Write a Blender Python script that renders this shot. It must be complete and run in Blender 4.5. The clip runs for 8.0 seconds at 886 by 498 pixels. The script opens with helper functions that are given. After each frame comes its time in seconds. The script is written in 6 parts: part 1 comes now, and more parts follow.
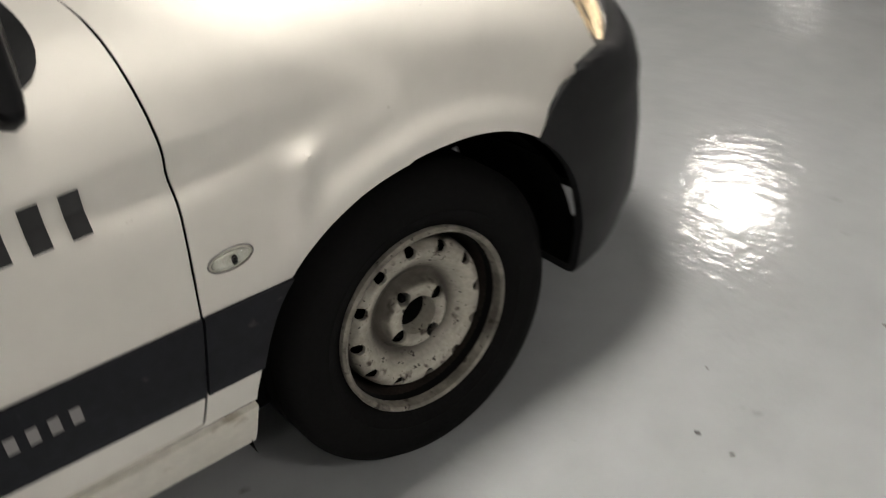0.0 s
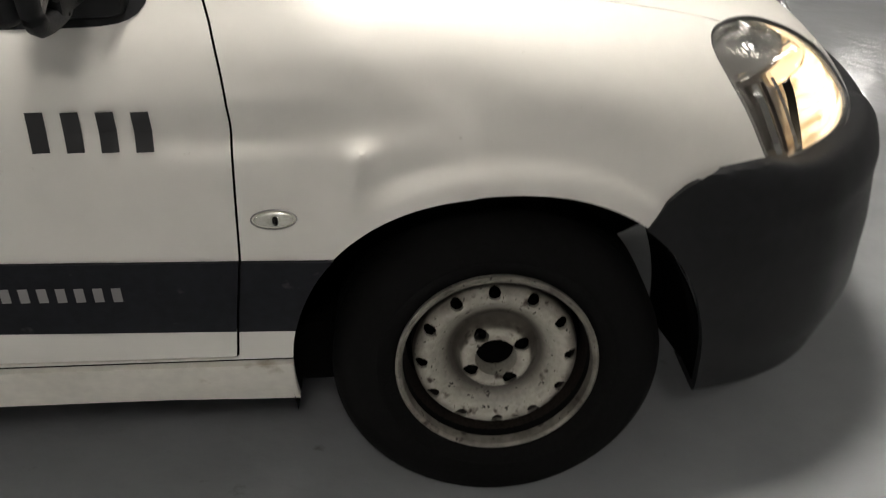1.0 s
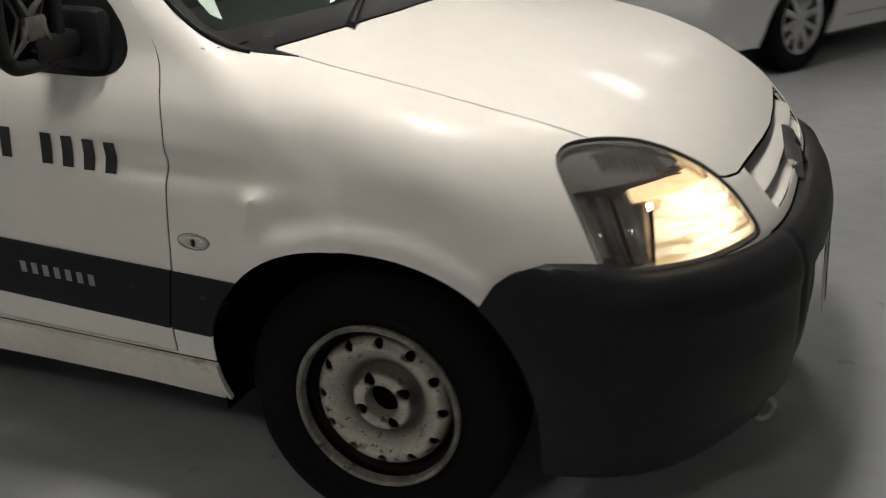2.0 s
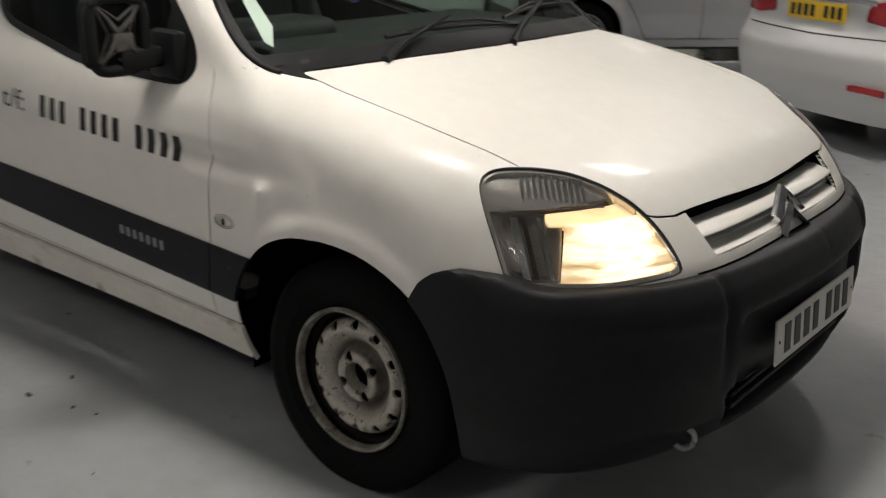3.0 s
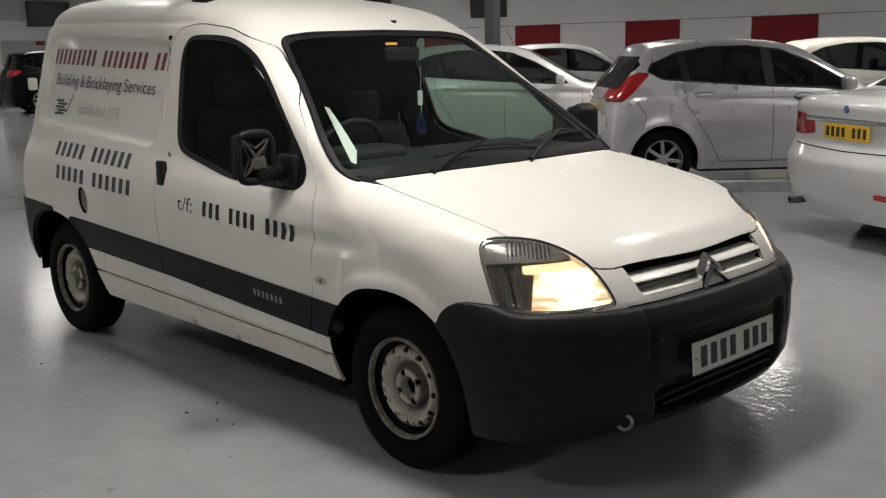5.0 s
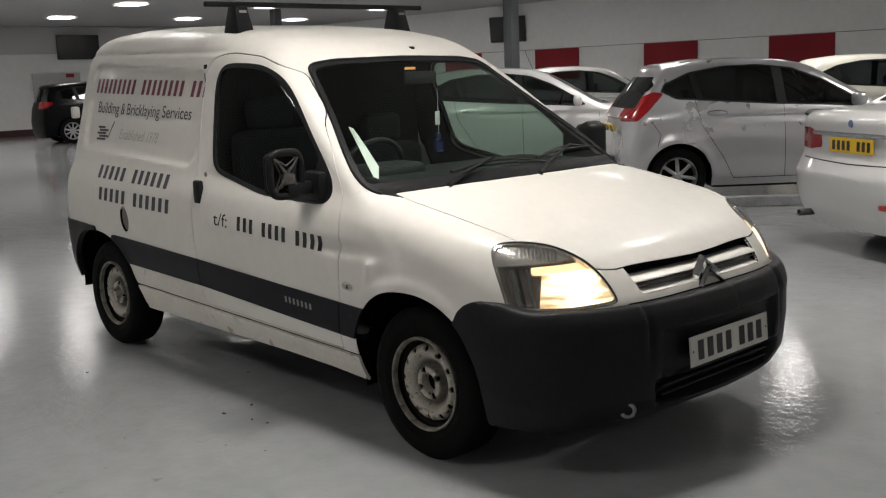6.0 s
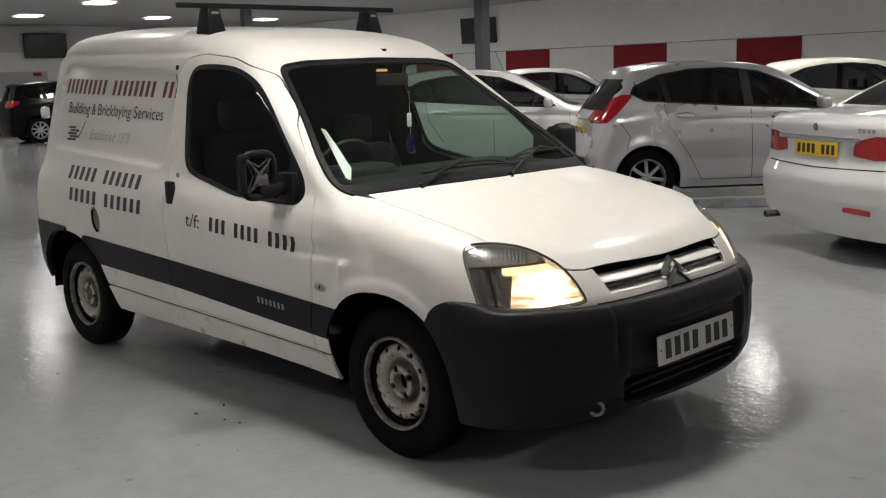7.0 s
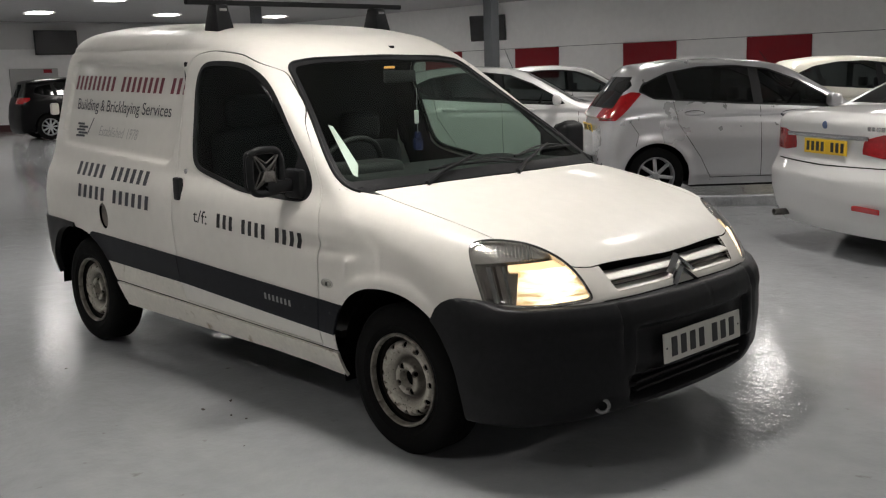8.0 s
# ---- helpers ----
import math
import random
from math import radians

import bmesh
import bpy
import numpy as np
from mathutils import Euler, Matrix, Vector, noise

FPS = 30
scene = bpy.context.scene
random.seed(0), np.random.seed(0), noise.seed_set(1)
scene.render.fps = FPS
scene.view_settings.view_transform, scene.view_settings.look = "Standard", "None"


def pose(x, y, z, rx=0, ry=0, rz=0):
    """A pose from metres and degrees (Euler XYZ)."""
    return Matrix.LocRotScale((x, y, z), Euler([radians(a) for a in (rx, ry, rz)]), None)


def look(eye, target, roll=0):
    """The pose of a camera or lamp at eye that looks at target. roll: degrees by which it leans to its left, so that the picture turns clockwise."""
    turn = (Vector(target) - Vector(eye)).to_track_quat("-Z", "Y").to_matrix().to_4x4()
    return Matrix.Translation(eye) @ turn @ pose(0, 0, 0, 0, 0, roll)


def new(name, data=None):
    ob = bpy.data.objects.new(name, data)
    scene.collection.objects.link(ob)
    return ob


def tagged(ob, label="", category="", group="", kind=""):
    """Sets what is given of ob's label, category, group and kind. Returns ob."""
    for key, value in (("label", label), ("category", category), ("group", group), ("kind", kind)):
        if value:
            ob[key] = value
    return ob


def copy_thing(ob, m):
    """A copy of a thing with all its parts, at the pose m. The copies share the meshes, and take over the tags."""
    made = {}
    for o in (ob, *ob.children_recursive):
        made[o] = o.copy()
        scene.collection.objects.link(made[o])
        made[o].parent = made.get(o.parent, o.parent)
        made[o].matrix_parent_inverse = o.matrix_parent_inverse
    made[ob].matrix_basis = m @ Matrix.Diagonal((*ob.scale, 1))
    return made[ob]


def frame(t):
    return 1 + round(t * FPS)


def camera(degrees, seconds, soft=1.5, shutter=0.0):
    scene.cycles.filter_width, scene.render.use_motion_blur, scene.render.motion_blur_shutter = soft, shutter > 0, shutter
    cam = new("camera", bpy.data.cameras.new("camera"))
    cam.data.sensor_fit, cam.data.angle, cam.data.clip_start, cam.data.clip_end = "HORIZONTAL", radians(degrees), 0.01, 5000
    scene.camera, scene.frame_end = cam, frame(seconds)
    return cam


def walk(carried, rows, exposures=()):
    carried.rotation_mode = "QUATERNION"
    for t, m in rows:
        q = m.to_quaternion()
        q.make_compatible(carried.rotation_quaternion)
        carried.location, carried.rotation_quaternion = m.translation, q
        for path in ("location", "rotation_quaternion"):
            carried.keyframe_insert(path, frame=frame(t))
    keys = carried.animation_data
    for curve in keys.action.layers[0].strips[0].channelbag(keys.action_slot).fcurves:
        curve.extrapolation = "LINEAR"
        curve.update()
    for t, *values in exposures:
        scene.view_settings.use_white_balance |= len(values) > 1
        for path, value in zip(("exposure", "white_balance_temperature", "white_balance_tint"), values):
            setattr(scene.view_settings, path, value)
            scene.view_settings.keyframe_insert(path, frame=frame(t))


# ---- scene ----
cam = camera(47.0, 8.0, soft=1.2, shutter=0.65)
PATH = [
    (0, (-0.801, -2.048, 1.418), (0.145, -0.665, 0.325), -7.5),
    (0.5, (-0.432, -2.233, 1.353), (0.037, -0.576, 0.336), -3.8),
    (1, (-0.122, -2.33, 1.35), (-0.084, -0.56, 0.419), -2.5),
    (1.5, (0.302, -2.428, 1.386), (-0.003, -0.62, 0.588), -2.4),
    (1.7, (0.527, -2.489, 1.364), (0.052, -0.698, 0.612), -1.6),
    (2.8, (1.408, -2.375, 1.41), (0.329, -0.825, 0.753), 0.5),
    (3, (1.598, -2.411, 1.391), (0.403, -0.936, 0.761), 0.8),
    (3.5, (1.852, -2.577, 1.418), (0.562, -1.15, 0.87), -0.0),
    (4, (2.116, -2.796, 1.461), (0.726, -1.426, 1.028), -0.7),
    (4.5, (2.459, -2.948, 1.466), (1.04, -1.603, 1.046), -1.3),
    (4.7, (2.527, -2.992, 1.477), (1.105, -1.643, 1.08), -1.1),
    (5.8, (2.819, -3.23, 1.48), (1.373, -1.895, 1.123), -2.2),
    (6, (2.863, -3.257, 1.469), (1.401, -1.935, 1.132), -2.2),
    (6.5, (2.902, -3.277, 1.479), (1.474, -1.919, 1.137), -2.3),
    (7, (2.891, -3.288, 1.477), (1.468, -1.924, 1.139), -1.9),
    (7.5, (2.887, -3.29, 1.485), (1.46, -1.93, 1.144), -1.8),
    (8, (2.901, -3.284, 1.474), (1.466, -1.933, 1.132), -1.8),
]
walk(cam, [(t, look(eye, target, roll)) for t, eye, target, roll in PATH], exposures=[(0, 0.22, 6700, 11), (0.5, -0.12, 6700, 11), (1.0, -0.05, 6600, 11), (1.7, -0.6, 6600, 11), (3.5, -0.4, 6550, 12), (4.5, -0.35, 6450, 12), (8, -0.27, 6450, 12)])

# ---- light: a closed hall, lit by square ceiling panels ----
world = bpy.data.worlds.new("hall_air")
world.use_nodes = True
world.node_tree.nodes["Background"].inputs[0].default_value = (0.9, 0.95, 1.0, 1)
world.node_tree.nodes["Background"].inputs[1].default_value = 0.005
scene.world = world
LAMP_POWER = 23.0
LAMP_WATTS = 43.0
CEILING = 3.5
LAMPS = [(-26.3 + 4.92 * i, 8.83 - 0.25 * i + 3.98 * j) for i in range(2) for j in range(-5, 3)]
NO_LAMP = ((6, -2), (6, -3), (3, -4), (3, -5), (2, -4), (2, -5))
LAMPS += [(-28.4 + 5.68 * i + 0.6 * j * max(0, 1 - i / 4) + 0.5 * (i == 4), 9.75 - 0.52 * i - 0.2 * (i == 5) + 3.85 * j) for i in range(2, 8) for j in range(-5, 3) if (i, j) not in NO_LAMP]
LAMPS = [(x, y) for x, y in LAMPS if -12.0 < y < 19.0]


# ---- materials ----
def material(name, colour, rough=0.5, metal=0.0, vary=0.0, scale=6.0, bump=0.0, bump_scale=60.0, coat=0.0, emit=0.0, stain=None, shine=0.5):
    """A procedural surface: colour varied at two scales, uneven roughness, fine relief. stain: (colour, amount, scale)."""
    m = bpy.data.materials.new(name)
    m.use_nodes = True
    n, l = m.node_tree.nodes, m.node_tree.links
    b = n["Principled BSDF"]
    b.inputs["Base Color"].default_value = (*colour, 1)
    b.inputs["Roughness"].default_value = rough
    b.inputs["Metallic"].default_value = metal
    b.inputs["Specular IOR Level"].default_value = shine
    b.inputs["Coat Weight"].default_value = coat
    b.inputs["Coat Roughness"].default_value = 0.06
    tc = n.new("ShaderNodeTexCoord")
    last = None
    if vary > 0:
        big, small = n.new("ShaderNodeTexNoise"), n.new("ShaderNodeTexNoise")
        big.inputs["Scale"].default_value, small.inputs["Scale"].default_value = scale, scale * 9
        big.inputs["Detail"].default_value, small.inputs["Detail"].default_value = 4, 3
        mix = n.new("ShaderNodeMath")
        mix.operation = "ADD"
        l.new(tc.outputs["Object"], big.inputs["Vector"])
        l.new(tc.outputs["Object"], small.inputs["Vector"])
        l.new(big.outputs["Fac"], mix.inputs[0])
        l.new(small.outputs["Fac"], mix.inputs[1])
        ramp = n.new("ShaderNodeMapRange")
        ramp.inputs["From Min"].default_value, ramp.inputs["From Max"].default_value = 0.7, 1.3
        ramp.inputs["To Min"].default_value, ramp.inputs["To Max"].default_value = 1 - vary, 1 + vary
        l.new(mix.outputs[0], ramp.inputs["Value"])
        col = n.new("ShaderNodeVectorMath")
        col.operation = "SCALE"
        col.inputs[0].default_value = colour
        l.new(ramp.outputs[0], col.inputs["Scale"])
        last = col.outputs[0]
        rr = n.new("ShaderNodeMapRange")
        rr.inputs["From Min"].default_value, rr.inputs["From Max"].default_value = 0.3, 0.7
        rr.inputs["To Min"].default_value, rr.inputs["To Max"].default_value = max(0.02, rough * 0.9), min(1, rough * 1.1)
        l.new(big.outputs["Fac"], rr.inputs["Value"])
        l.new(rr.outputs[0], b.inputs["Roughness"])
    if stain:
        spots = n.new("ShaderNodeTexNoise")
        spots.inputs["Scale"].default_value, spots.inputs["Detail"].default_value = stain[2], 6
        l.new(tc.outputs["Object"], spots.inputs["Vector"])
        r2 = n.new("ShaderNodeMapRange")
        r2.inputs["From Min"].default_value, r2.inputs["From Max"].default_value = 0.62 - 0.2 * stain[1], 0.72 - 0.2 * stain[1]
        l.new(spots.outputs["Fac"], r2.inputs["Value"])
        mx = n.new("ShaderNodeMix")
        mx.data_type = "RGBA"
        mx.inputs[6].default_value, mx.inputs[7].default_value = (*colour, 1), (*stain[0], 1)
        if last:
            l.new(last, mx.inputs[6])
        l.new(r2.outputs[0], mx.inputs[0])
        last = mx.outputs[2]
    if last:
        l.new(last, b.inputs["Base Color"])
    if bump > 0:
        nz, bp = n.new("ShaderNodeTexNoise"), n.new("ShaderNodeBump")
        nz.inputs["Scale"].default_value, nz.inputs["Detail"].default_value = bump_scale, 4
        bp.inputs["Strength"].default_value, bp.inputs["Distance"].default_value = bump, 0.002
        l.new(tc.outputs["Object"], nz.inputs["Vector"])
        l.new(nz.outputs["Fac"], bp.inputs["Height"])
        l.new(bp.outputs["Normal"], b.inputs["Normal"])
    if emit > 0:
        b.inputs["Emission Color"].default_value, b.inputs["Emission Strength"].default_value = (*colour, 1), emit
    return m


def glass_material(name, tint, gloss=0.02):
    """Thin tinted glass: it lets light straight through and mirrors more at a slant."""
    m = bpy.data.materials.new(name)
    m.use_nodes = True
    n, l = m.node_tree.nodes, m.node_tree.links
    n.remove(n["Principled BSDF"])
    tr, gl, mx, lw = n.new("ShaderNodeBsdfTransparent"), n.new("ShaderNodeBsdfGlossy"), n.new("ShaderNodeMixShader"), n.new("ShaderNodeLayerWeight")
    tr.inputs["Color"].default_value = (*tint, 1)
    gl.inputs["Roughness"].default_value = gloss
    slant, share = n.new("ShaderNodeMath"), n.new("ShaderNodeMapRange")
    slant.operation = "POWER"
    slant.inputs[1].default_value = 4.5
    share.inputs["To Min"].default_value, share.inputs["To Max"].default_value = 0.045, 0.9
    lw.inputs["Blend"].default_value = 0.5
    l.new(lw.outputs["Facing"], slant.inputs[0])
    l.new(slant.outputs[0], share.inputs["Value"])
    l.new(share.outputs[0], mx.inputs[0])
    l.new(tr.outputs[0], mx.inputs[1])
    l.new(gl.outputs[0], mx.inputs[2])
    l.new(mx.outputs[0], n["Material Output"].inputs["Surface"])
    return m


def floor_material():
    """Grey epoxy paint: long ripples and orange peel in a glossy coat, scuffs and small chips."""
    m = material("epoxy_floor", (0.30, 0.31, 0.32), 0.08, shine=0.5, vary=0.07, scale=0.9, stain=((0.13, 0.12, 0.11), -0.35, 9))
    n, l = m.node_tree.nodes, m.node_tree.links
    b = n["Principled BSDF"]
    tc = n["Texture Coordinate"]
    heights = []
    for size, detail in ((5.0, 3), (26.0, 2), (95.0, 2)):
        nz = n.new("ShaderNodeTexNoise")
        nz.inputs["Scale"].default_value, nz.inputs["Detail"].default_value = size, detail
        l.new(tc.outputs["Object"], nz.inputs["Vector"])
        heights.append(nz)
    last = None
    for nz, strength, distance in ((heights[0], 0.3, 0.008), (heights[1], 0.6, 0.0024), (heights[2], 0.35, 0.0008)):
        bp = n.new("ShaderNodeBump")
        bp.inputs["Strength"].default_value, bp.inputs["Distance"].default_value = strength, distance
        l.new(nz.outputs["Fac"], bp.inputs["Height"])
        if last:
            l.new(last.outputs["Normal"], bp.inputs["Normal"])
        last = bp
    l.new(last.outputs["Normal"], b.inputs["Normal"])
    return m


WHITE_PAINT = material("van_white_paint", (0.715, 0.695, 0.645), 0.46, shine=0.4, vary=0.03, scale=2.0, coat=0.14, bump=0.03, bump_scale=30, stain=((0.45, 0.42, 0.36), -0.55, 40))
# spotted grey for the flap, with the recess's shade put into the colour
FLAP_SHADE = material("shaded_grimy_flap_paint", (0.17, 0.155, 0.135), 0.55, shine=0.3, vary=0.2, scale=9, bump=0.05, bump_scale=40, stain=((0.12, 0.10, 0.08), 0.1, 20))
SILL_PAINT = material("grimy_white_sill_paint", (0.68, 0.655, 0.59), 0.5, shine=0.35, vary=0.08, scale=5.0, coat=0.08, bump=0.04, bump_scale=40, stain=((0.36, 0.31, 0.23), 0.0, 11))
BLACK_PLASTIC = material("weathered_black_plastic", (0.011, 0.0115, 0.0125), 0.46, shine=0.17, vary=0.25, scale=5, bump=0.25, bump_scale=500)
STRIP_PLASTIC = material("dark_grey_trim_plastic", (0.009, 0.010, 0.0135), 0.45, shine=0.16, vary=0.25, scale=7, bump=0.2, bump_scale=400, stain=((0.05, 0.05, 0.052), -0.25, 24))
RUBBER = material("tyre_rubber", (0.0055, 0.0055, 0.0055), 0.8, shine=0.08, vary=0.25, scale=14, bump=0.4, bump_scale=200)
RIM_STEEL = material("rusty_steel_wheel", (0.40, 0.38, 0.325), 0.55, vary=0.22, scale=11, bump=0.3, bump_scale=120, stain=((0.035, 0.02, 0.012), 0.10, 38))


def darken_rim(m):
    """Adds fine dark specks, and darkens the pressed rings round the axle (the object's y axis)."""
    n, l = m.node_tree.nodes, m.node_tree.links
    b = n["Principled BSDF"]
    under = b.inputs["Base Color"].links[0].from_socket
    tc, split, flat, away = n.new("ShaderNodeTexCoord"), n.new("ShaderNodeSeparateXYZ"), n.new("ShaderNodeCombineXYZ"), n.new("ShaderNodeVectorMath")
    away.operation = "LENGTH"
    l.new(tc.outputs["Object"], split.inputs[0])
    l.new(split.outputs[0], flat.inputs[0])
    l.new(split.outputs[2], flat.inputs[1])
    l.new(flat.outputs[0], away.inputs[0])
    rings = n.new("ShaderNodeValToRGB")
    rings.color_ramp.elements[0].position, rings.color_ramp.elements[0].color = 0.0, (0.2, 0.2, 0.2, 1)
    rings.color_ramp.elements[1].position, rings.color_ramp.elements[1].color = 1.0, (0.30, 0.30, 0.30, 1)
    for at, value in ((0.30, 0.10), (0.335, 0.62), (0.40, 0.60), (0.50, 0.12), (0.64, 0.06), (0.69, 0.34), (0.74, 0.10), (0.76, 0.9)):
        e = rings.color_ramp.elements.new(at)
        e.color = (value, value, value, 1)
    spread = n.new("ShaderNodeMath")
    spread.operation = "MULTIPLY"
    spread.inputs[1].default_value = 5.0
    l.new(away.outputs["Value"], spread.inputs[0])
    l.new(spread.outputs[0], rings.inputs[0])
    patch, speck = n.new("ShaderNodeTexNoise"), n.new("ShaderNodeTexNoise")
    patch.inputs["Scale"].default_value, patch.inputs["Detail"].default_value = 22, 5
    speck.inputs["Scale"].default_value, speck.inputs["Detail"].default_value = 95, 2
    add, soft, hard, most = n.new("ShaderNodeMath"), n.new("ShaderNodeMapRange"), n.new("ShaderNodeMapRange"), n.new("ShaderNodeMath")
    add.operation, most.operation = "ADD", "MAXIMUM"
    for tex in (patch, speck):
        l.new(tc.outputs["Object"], tex.inputs["Vector"])
    l.new(patch.outputs["Fac"], add.inputs[0])
    l.new(rings.outputs[0], add.inputs[1])
    soft.inputs["From Min"].default_value, soft.inputs["From Max"].default_value = 0.70, 1.25
    soft.inputs["To Max"].default_value = 0.85
    hard.inputs["From Min"].default_value, hard.inputs["From Max"].default_value = 0.66, 0.70
    l.new(add.outputs[0], soft.inputs["Value"])
    l.new(speck.outputs["Fac"], hard.inputs["Value"])
    l.new(soft.outputs[0], most.inputs[0])
    l.new(hard.outputs[0], most.inputs[1])
    mx = n.new("ShaderNodeMix")
    mx.data_type = "RGBA"
    mx.inputs[7].default_value = (0.026, 0.02, 0.015, 1)
    l.new(most.outputs[0], mx.inputs[0])
    l.new(under, mx.inputs[6])
    l.new(mx.outputs[2], b.inputs["Base Color"])


darken_rim(RIM_STEEL)
rim_nodes, rim_links = RIM_STEEL.node_tree.nodes, RIM_STEEL.node_tree.links
flat_ring, ring_size, ring_ramp, ring_noise, ring_sum, ring_mix = (rim_nodes.new("ShaderNodeVectorMath"), rim_nodes.new("ShaderNodeVectorMath"), rim_nodes.new("ShaderNodeValToRGB"), rim_nodes.new("ShaderNodeTexNoise"), rim_nodes.new("ShaderNodeMath"), rim_nodes.new("ShaderNodeMix"))
flat_ring.operation, ring_size.operation, ring_sum.operation, ring_mix.data_type = "MULTIPLY", "LENGTH", "MULTIPLY_ADD", "RGBA"
flat_ring.inputs[1].default_value = (5.0, 0.0, 5.0)
ring_noise.inputs["Scale"].default_value, ring_noise.inputs["Detail"].default_value = 22, 5
ring_sum.inputs[1].default_value = 0.09
# second set of rings, darkest in the groove round the hub
for k, (place, darkness) in enumerate(((0.0, 0.5), (0.24, 0.35), (0.31, 0.0), (0.36, 0.15), (0.40, 0.75), (0.47, 0.85), (0.54, 0.3), (0.62, 0.0), (0.74, 0.1), (0.81, 0.7), (0.88, 0.0))):
    stop = ring_ramp.color_ramp.elements[k] if k < 2 else ring_ramp.color_ramp.elements.new(place)
    stop.position, stop.color = place, (darkness, darkness, darkness, 1)
rim_links.new(rim_nodes["Texture Coordinate"].outputs["Object"], flat_ring.inputs[0])
rim_links.new(rim_nodes["Texture Coordinate"].outputs["Object"], ring_noise.inputs["Vector"])
rim_links.new(flat_ring.outputs[0], ring_size.inputs[0])
rim_links.new(ring_noise.outputs["Fac"], ring_sum.inputs[0])
rim_links.new(ring_size.outputs["Value"], ring_sum.inputs[2])
rim_links.new(ring_sum.outputs[0], ring_ramp.inputs["Fac"])
rim_colour = rim_nodes["Principled BSDF"].inputs["Base Color"]
rim_links.new(rim_colour.links[0].from_socket, ring_mix.inputs[6])
ring_mix.inputs[7].default_value = (0.03, 0.024, 0.018, 1)
rim_links.new(ring_ramp.outputs["Color"], ring_mix.inputs[0])
rim_links.new(ring_mix.outputs[2], rim_colour)
NEAR_BLACK = material("rough_near_black", (0.022, 0.018, 0.015), 0.8, vary=0.5, scale=20, shine=0.15)
# near black: the deep shade of recesses and gaps is put into the colour
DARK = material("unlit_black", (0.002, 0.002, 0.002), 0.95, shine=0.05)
FLOOR = floor_material()
WALL = material("painted_white_wall", (0.80, 0.795, 0.785), 0.75, vary=0.04, scale=0.6, bump=0.1, bump_scale=80)
CEIL = material("pale_ceiling", (0.37, 0.37, 0.37), 0.85, vary=0.04, scale=0.5)
RED_PANEL = material("red_felt_panel", (0.24, 0.008, 0.014), 0.8, vary=0.1, scale=5)
GREY_STEEL = material("grey_painted_steel", (0.06, 0.065, 0.07), 0.5, vary=0.1, scale=6)
LAMP_GLOW = material("lamp_diffuser", (1.0, 0.97, 0.92), 0.6, emit=LAMP_POWER)
SCREEN_BLACK = material("tv_screen", (0.01, 0.01, 0.011), 0.25)


# ---- mesh helpers ----
def part(name, bm, mat, parent=None, label="", smooth=False):
    """Links a bmesh as one mesh object, under a thing or a part."""
    me = bpy.data.meshes.new(name)
    bm.normal_update()
    bm.to_mesh(me)
    bm.free()
    for m in mat if isinstance(mat, (list, tuple)) else [mat]:
        me.materials.append(m)
    if smooth:
        for p in me.polygons:
            p.use_smooth = True
        me.set_sharp_from_angle(angle=radians(smooth if smooth > 1 else 40))
    ob = new(name, me)
    if parent:
        ob.parent = parent
    if label:
        tagged(ob, label)
    return ob


def thing(name, label, category, at=(0, 0, 0), turn=0.0, group="", kind=""):
    ob = new(name)
    ob.matrix_basis = pose(*at, 0, 0, turn)
    return tagged(ob, label, category, group, kind)


def box(size, at=(0, 0, 0), bevel=0.0, segments=2, m=None):
    bm = bmesh.new()
    bmesh.ops.create_cube(bm, size=1)
    bmesh.ops.scale(bm, vec=size, verts=bm.verts)
    if bevel:
        bmesh.ops.bevel(bm, geom=bm.edges[:], offset=bevel, segments=segments, profile=0.5, affect="EDGES")
    bmesh.ops.translate(bm, vec=at, verts=bm.verts)
    if m is not None:
        bm.transform(m)
    return bm


def merge(*bms):
    """Joins bmeshes into the first one."""
    out = bms[0]
    for b in bms[1:]:
        me = bpy.data.meshes.new("tmp")
        b.to_mesh(me)
        b.free()
        out.from_mesh(me)
        bpy.data.meshes.remove(me)
    return out


def lathe(profile, steps=48, axis="y"):
    """Turns (distance along the axis, radius) pairs about the y axis."""
    bm = bmesh.new()
    rings = []
    for a, r in profile:
        if r < 1e-5:
            rings.append([bm.verts.new((0, a, 0))])
        else:
            rings.append([bm.verts.new((r * math.cos(2 * math.pi * i / steps), a, r * math.sin(2 * math.pi * i / steps))) for i in range(steps)])
    for p, q in zip(rings, rings[1:]):
        for i in range(steps):
            j = (i + 1) % steps
            loop = [p[i % len(p)], p[j % len(p)], q[j % len(q)], q[i % len(q)]]
            loop = [v for k, v in enumerate(loop) if v not in loop[:k]]
            if len(loop) > 2:
                bm.faces.new(loop)
    bmesh.ops.recalc_face_normals(bm, faces=bm.faces)
    return bm


